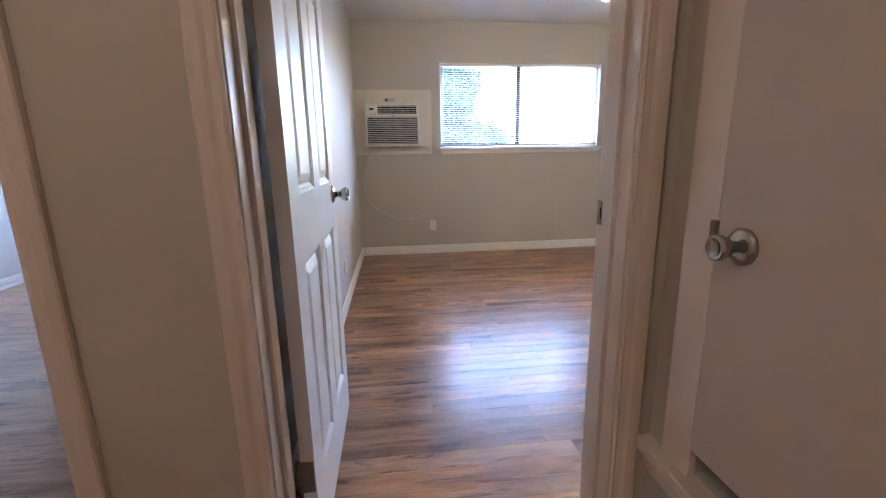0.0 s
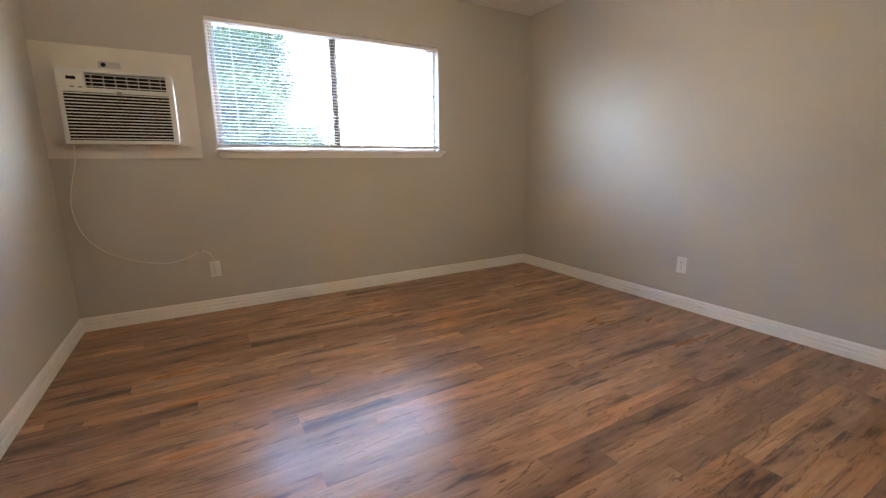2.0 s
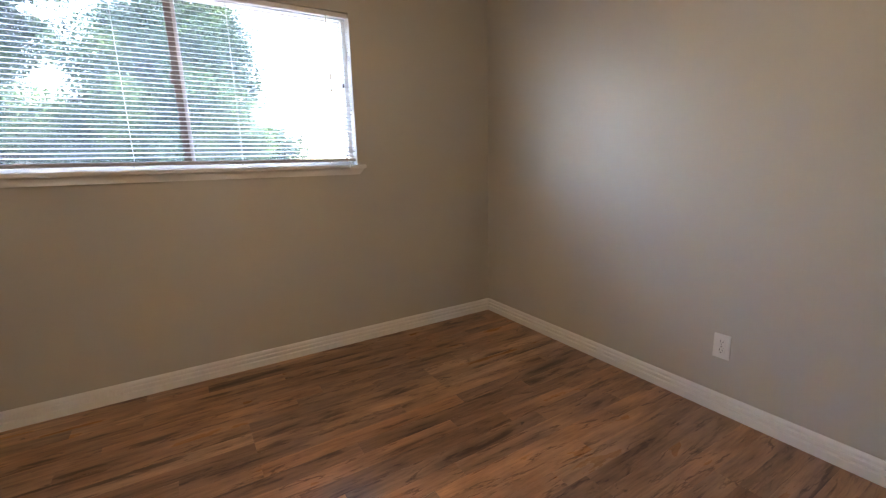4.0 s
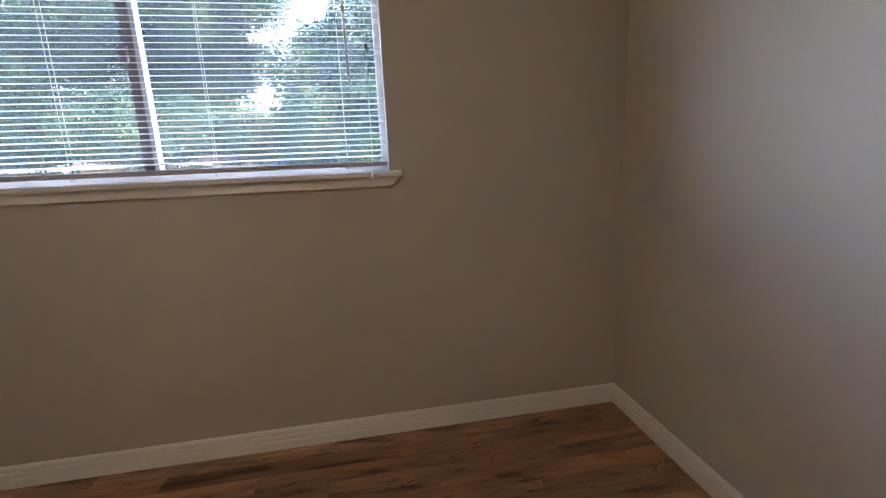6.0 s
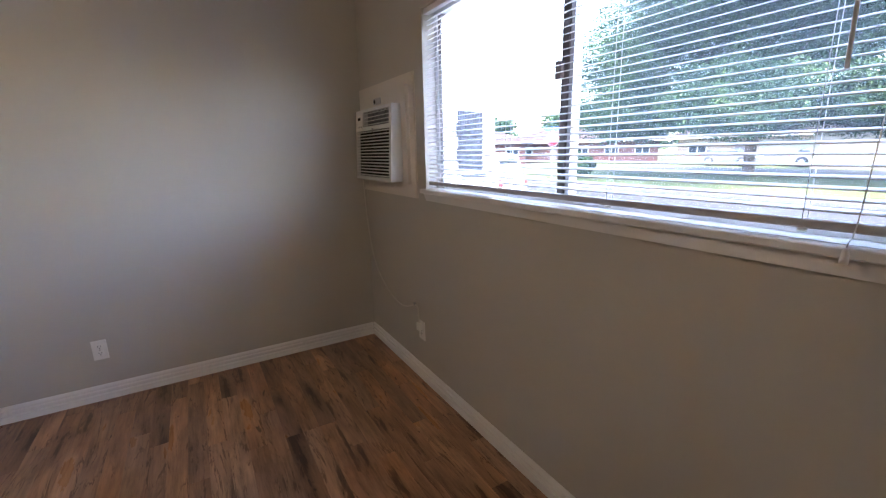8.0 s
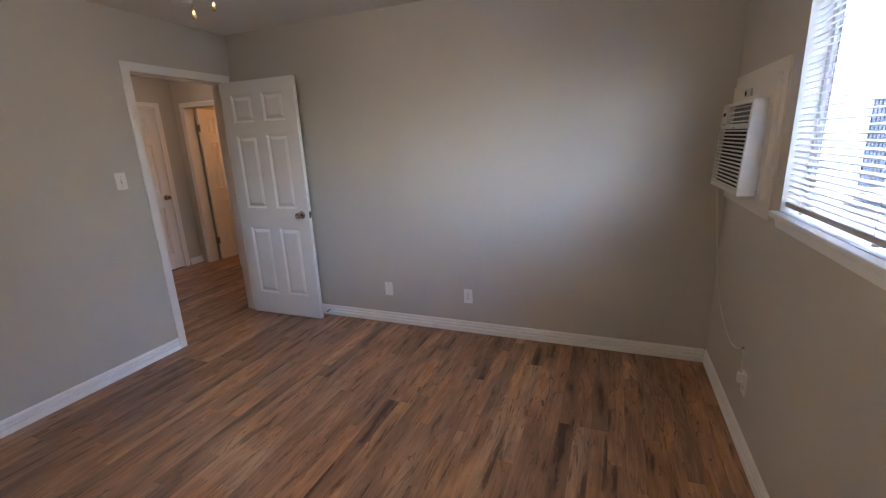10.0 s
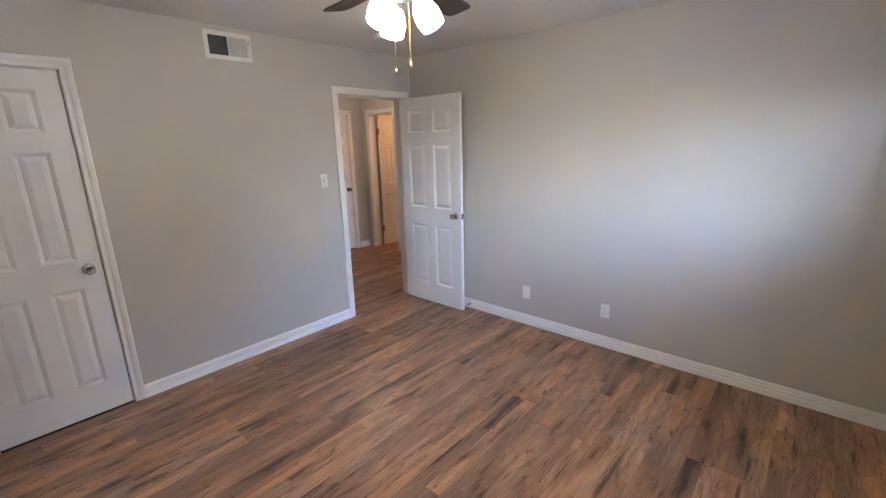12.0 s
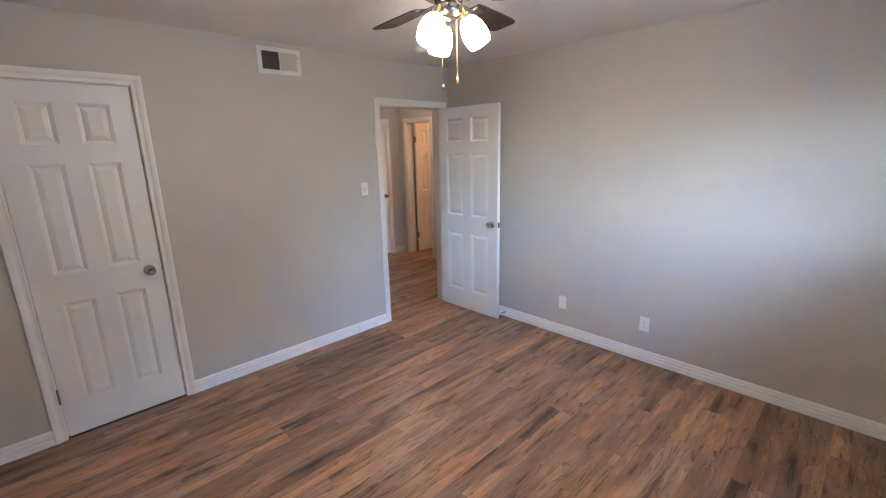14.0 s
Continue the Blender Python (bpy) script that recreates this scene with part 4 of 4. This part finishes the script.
# ---- cars ----
def car(x, y, rz, paint, label, suv=True):
    th = thing("car", label, "car", pose(x, y, GZ - 0.105, 0, 0, rz))
    L, Wd = (4.7, 1.86) if suv else (4.5, 1.78)
    h = 1.74 if suv else 1.42
    low = [(-L / 2, 0.35), (L / 2, 0.35), (L / 2, 0.72), (L / 2 - 0.15, 0.88), (L / 2 - 1.15, 1.0), (-L / 2 + 0.05, 1.02), (-L / 2, 0.8)]
    up = [(L / 2 - 1.2, 0.99), (L / 2 - 1.95, h - 0.06), (L / 2 - 2.5, h), (-L / 2 + 0.5, h - 0.03), (-L / 2 + (0.22 if suv else 0.75), h - 0.1), (-L / 2 + 0.06, 1.01)]
    if not suv:
        up[-1] = (-L / 2 + 0.3, 1.0)
        up[3] = (-L / 2 + 1.2, h - 0.03)
    for nm, pf, w0, w1, z0, z1 in (("body", low, Wd, Wd * 0.97, 0.35, 1.02), ("cabin", up, Wd * 0.95, Wd * 0.76, 1.0, h)):
        bm = bmesh.new()
        sides = []
        for s in (-1, 1):
            sides.append([bm.verts.new((a, s * 0.5 * (w0 + (w1 - w0) * (b - z0) / (z1 - z0)), b)) for a, b in pf])
        bm.faces.new(sides[0])
        bm.faces.new(sides[1])
        n = len(pf)
        for i in range(n):
            bm.faces.new([sides[0][i], sides[0][(i + 1) % n], sides[1][(i + 1) % n], sides[1][i]])
        bmesh.ops.bevel(bm, geom=bm.edges[:], offset=0.05, segments=2, affect="EDGES")
        part(nm, bm, paint, th)
    r = -L / 2
    zt = h - 0.16
    for s in (-1, 1):
        for a, b in ((r + 0.42, r + 1.25), (r + 1.35, r + 2.15), (r + 2.25, r + 3.05)):
            bm = bmesh.new()
            f = []
            for u, z in ((a, 1.07), (b + (0.28 if b > r + 3 else 0), 1.07), (b, zt), (a + (0.12 if a < r + 0.6 else 0), zt)):
                wy = 0.5 * Wd * (0.95 - 0.19 * (z - 1.0) / (h - 1.0)) + 0.006
                f.append(bm.verts.new((u, s * wy, z)))
            g = [bm.verts.new((v.co.x, v.co.y - s * 0.02, v.co.z)) for v in f]
            bm.faces.new(f)
            for i in range(4):
                bm.faces.new([f[i], f[(i + 1) % 4], g[(i + 1) % 4], g[i]])
            part("side_window", bm, CARGLASS, th, "dark tinted window")
        part("tail_lamp", bx(r - 0.015, r + 0.06, s * 0.80 - 0.07, s * 0.80 + 0.07, 0.78, 1.02, bevel=0.01), REDL, th, "red tail lamp")
        for wx in (r + 0.85, r + L - 0.92):
            wh = part("wheel", lathe([(0.0, -0.1), (0.30, -0.1), (0.355, -0.07), (0.36, 0), (0.355, 0.07), (0.30, 0.1), (0, 0.1)], 28), TYRE, th, m=Matrix.Translation((wx, s * (Wd / 2 - 0.08), 0.36)) @ Matrix.Rotation(math.pi / 2, 4, "X"))
            part("rim", lathe([(0.0, -0.108), (0.06, -0.11), (0.22, -0.102), (0.225, -0.09), (0.225, 0.09), (0.22, 0.102), (0.06, 0.11), (0, 0.108)], 20), ALU, wh)
            part("wheel_arch", lathe([(0.0, -0.02), (0.43, -0.02), (0.43, 0.02), (0, 0.02)], 28, None, Matrix.Translation((wx, s * (Wd / 2 - 0.012), 0.38)) @ Matrix.Rotation(math.pi / 2, 4, "X")), TYRE, th)
    rear = part("rear_window", bx(-0.012, 0.012, -0.62, 0.62, -0.24, 0.24, bevel=0.01), CARGLASS, th, "dark rear window", m=pose(r + (0.155 if suv else 0.5), 0, 1.32 if suv else 1.2, 0, 12 if suv else 40, 0))
    part("windscreen", bx(-0.012, 0.012, -0.68, 0.68, -0.40, 0.40, bevel=0.01), CARGLASS, th, "dark windscreen", m=pose(L / 2 - 1.545, 0, 0.5 * (h + 0.97), 0, -45, 0))
    part("bumper", bx(r - 0.06, r + 0.08, -Wd * 0.47, Wd * 0.47, 0.38, 0.62, bevel=0.03), paint, th)
    part("number_plate", bx(r - 0.066, r - 0.058, -0.16, 0.16, 0.66, 0.80), SIGNW, th)
    return th


car(-8.72, 9.65, 205, CARW, "white parked estate car with dark windows")
car(-27.5, 22.5, 170, CARR, "red car parked near the far house", False)
car(-17.0, 44.0, 0, CARG, "dark grey car parked far down the street", False)
car(-10.2, 44.2, 0, CARW, "white car parked far down the street", False)


# ---- houses ----
def house(x, y, rz, L, Dp, mat, label, garage=False):
    th = thing("house", label, "house", pose(x, y, GZ - 0.12, 0, 0, rz))
    h, ov, rise = 2.55, 1.3, 1.9
    part("wall", bx(-L / 2, L / 2, 0, Dp, 0, h), mat, th)
    bm = bmesh.new()
    a = [bm.verts.new(v) for v in ((-L / 2 - ov, -ov, h), (L / 2 + ov, -ov, h), (L / 2 + ov, Dp + ov, h), (-L / 2 - ov, Dp + ov, h))]
    b = [bm.verts.new((v.co.x, v.co.y, h + 0.16)) for v in a]
    c = [bm.verts.new((-L / 2 + Dp * 0.4, Dp / 2, h + rise)), bm.verts.new((L / 2 - Dp * 0.4, Dp / 2, h + rise))]
    bm.faces.new(a)
    for i in range(4):
        bm.faces.new([a[i], a[(i + 1) % 4], b[(i + 1) % 4], b[i]])
    bm.faces.new([b[0], b[1], c[1], c[0]])
    bm.faces.new([b[2], b[3], c[0], c[1]])
    bm.faces.new([b[1], b[2], c[1]])
    bm.faces.new([b[3], b[0], c[0]])
    part("roof", bm, ROOF, th, "low brown shingle roof")
    part("fascia", bx(-L / 2 - ov, L / 2 + ov, -ov - 0.03, -ov - 0.003, h - 0.04, h + 0.17), TRIM, th)
    n = int(L / 3.2)
    for i in range(n):
        cx = -L / 2 + (i + 0.5) * L / n
        if garage and i == n // 2:
            gd = part("garage_door", bx(cx - 2.3, cx + 2.3, -0.06, -0.003, 0.02, 2.2, bevel=0.01), HOUSEW, th, "cream garage door")
            for k in range(3):
                part("groove", bx(cx - 2.28, cx + 2.28, -0.066, -0.0605, 0.54 * (k + 1), 0.54 * (k + 1) + 0.025), GREYP, gd)
        elif i == n // 3:
            part("door", bx(cx - 0.46, cx + 0.46, -0.05, -0.003, 0.1, 2.12, bevel=0.01), BRONZE, th, "dark front door")
        else:
            w = part("window", bx(cx - 0.85, cx + 0.85, -0.04, -0.003, 0.95, 2.1, bevel=0.01), TRIM, th)
            for k in (-1, 1):
                part("pane", bx(cx + k * 0.41 - 0.37, cx + k * 0.41 + 0.37, -0.046, -0.041, 1.03, 2.02), CARGLASS, w)
    return th


house(-44, 33, 62, 17, 9, BRICKR, "low red brick house with a pale overhanging roof")
house(-36.5, 47, 40, 18, 9, BRICKR, "long low brick house with a brown roof")
house(-15, 50, 12, 19, 9, BRICKT, "low tan brick house behind the tree", True)
shed = thing("garage", "cream windowless garage with a low roof across the road", "garage", pose(-8.5, 36.5, GZ - 0.01, 0, 0, 10))
part("wall", bx(-1.0, 6.2, 5, 10, -0.1, 2.4), HOUSEW, shed)
part("roof", bx(-1.4, 6.6, 4.6, 10.4, 2.4, 2.6, bevel=0.04), ROOF, shed)

# ---- pieces: bricks of the window reveal ----
zc, kk = WZ0 - 0.3, 0
brick = bx(-0.048, 0.048, -0.05, 0.05, -0.0285, 0.0285)
half = part("brick", brick, BRICKW, outer)
while zc < WZ1 + 0.2:
    for bxx in (WX0 - 0.058 - (0.03 if kk % 2 else 0.0), WX1 + 0.058 + (0.03 if kk % 2 else 0.0)):
        if kk or bxx > 1:
            half = new("brick", half.data)
            half.parent = outer
        half.matrix_basis = pose(bxx + random.uniform(-.002, .002), YO - 0.052, zc)
    zc += 0.067
    kk += 1

# ---- pieces: floor planks ----
PW, PL = 0.083, 0.93
meshes = {}


def plank(x0, x1, y0, y1):
    key = (round(x1 - x0, 3), round(y1 - y0, 3))
    if key not in meshes:
        a, b = key[0] / 2, key[1] / 2
        me = bpy.data.meshes.new("plank")
        c = 0.0011
        vs = [(-a, -b, -0.008), (a, -b, -0.008), (a, b, -0.008), (-a, b, -0.008), (-a, -b, -0.0005), (a, -b, -0.0005), (a, b, -0.0005), (-a, b, -0.0005),
              (-a + c, -b + c, 0), (a - c, -b + c, 0), (a - c, b - c, 0), (-a + c, b - c, 0)]
        fs = [(8, 9, 10, 11)] + [(i, (i + 1) % 4, (i + 1) % 4 + 4, i + 4) for i in range(4)] + [(i + 4, (i + 1) % 4 + 4, (i + 1) % 4 + 8, i + 8) for i in range(4)]
        me.from_pydata(vs, [], fs)
        me.materials.append(FLOOR)
        meshes[key] = me
    ob = new("plank", meshes[key])
    ob.parent = floor
    ob.matrix_basis = pose((x0 + x1) / 2, (y0 + y1) / 2, 0)


def lay(x0, x1, y0, y1, seed, PL=0.93):
    rng = random.Random(seed)
    y, r = y0, 0
    while y < y1 - 0.01:
        ye = min(y + PW, y1)
        x = x0 - PL * rng.choice((0.0, 0.15, 0.3, 0.45, 0.6, 0.75, 0.9))
        while x < x1 - 0.01:
            a, b = max(x, x0), min(x + PL, x1)
            if b - a > 0.03:
                plank(a, b, y, ye)
            x += PL
        y, r = ye, r + 1


lay(0, W, 0, D, 1)
lay(-1.6, HX1, HY0, 0, 2, 1.3)
rest_v, rest_f = [], []
rng = random.Random(4)
for row in range(int(D / PW) + 1):
    x, y = -3.08 - rng.random() * 0.8, row * PW
    while x < -0.12:
        a, b, k = max(x, -3.08), min(x + PL, -0.12), len(rest_v)
        if b > a:
            rest_v += [(a + 0.0004, y + 0.0004, 0), (b - 0.0004, y + 0.0004, 0), (b - 0.0004, min(y + PW, D) - 0.0004, 0), (a + 0.0004, min(y + PW, D) - 0.0004, 0)]
            rest_v += [(p[0], p[1], -0.008) for p in rest_v[k:k + 4]]
            rest_f += [(k, k + 1, k + 2, k + 3)] + [(k + i, k + 4 + i, k + 4 + (i + 1) % 4, k + (i + 1) % 4) for i in range(4)]
        x += PL
me = bpy.data.meshes.new("planks")
me.from_pydata(rest_v, [], rest_f)
me.materials.append(FLOOR)
rest = tagged(new("planks", me), kind="stuff")
rest.parent = floor
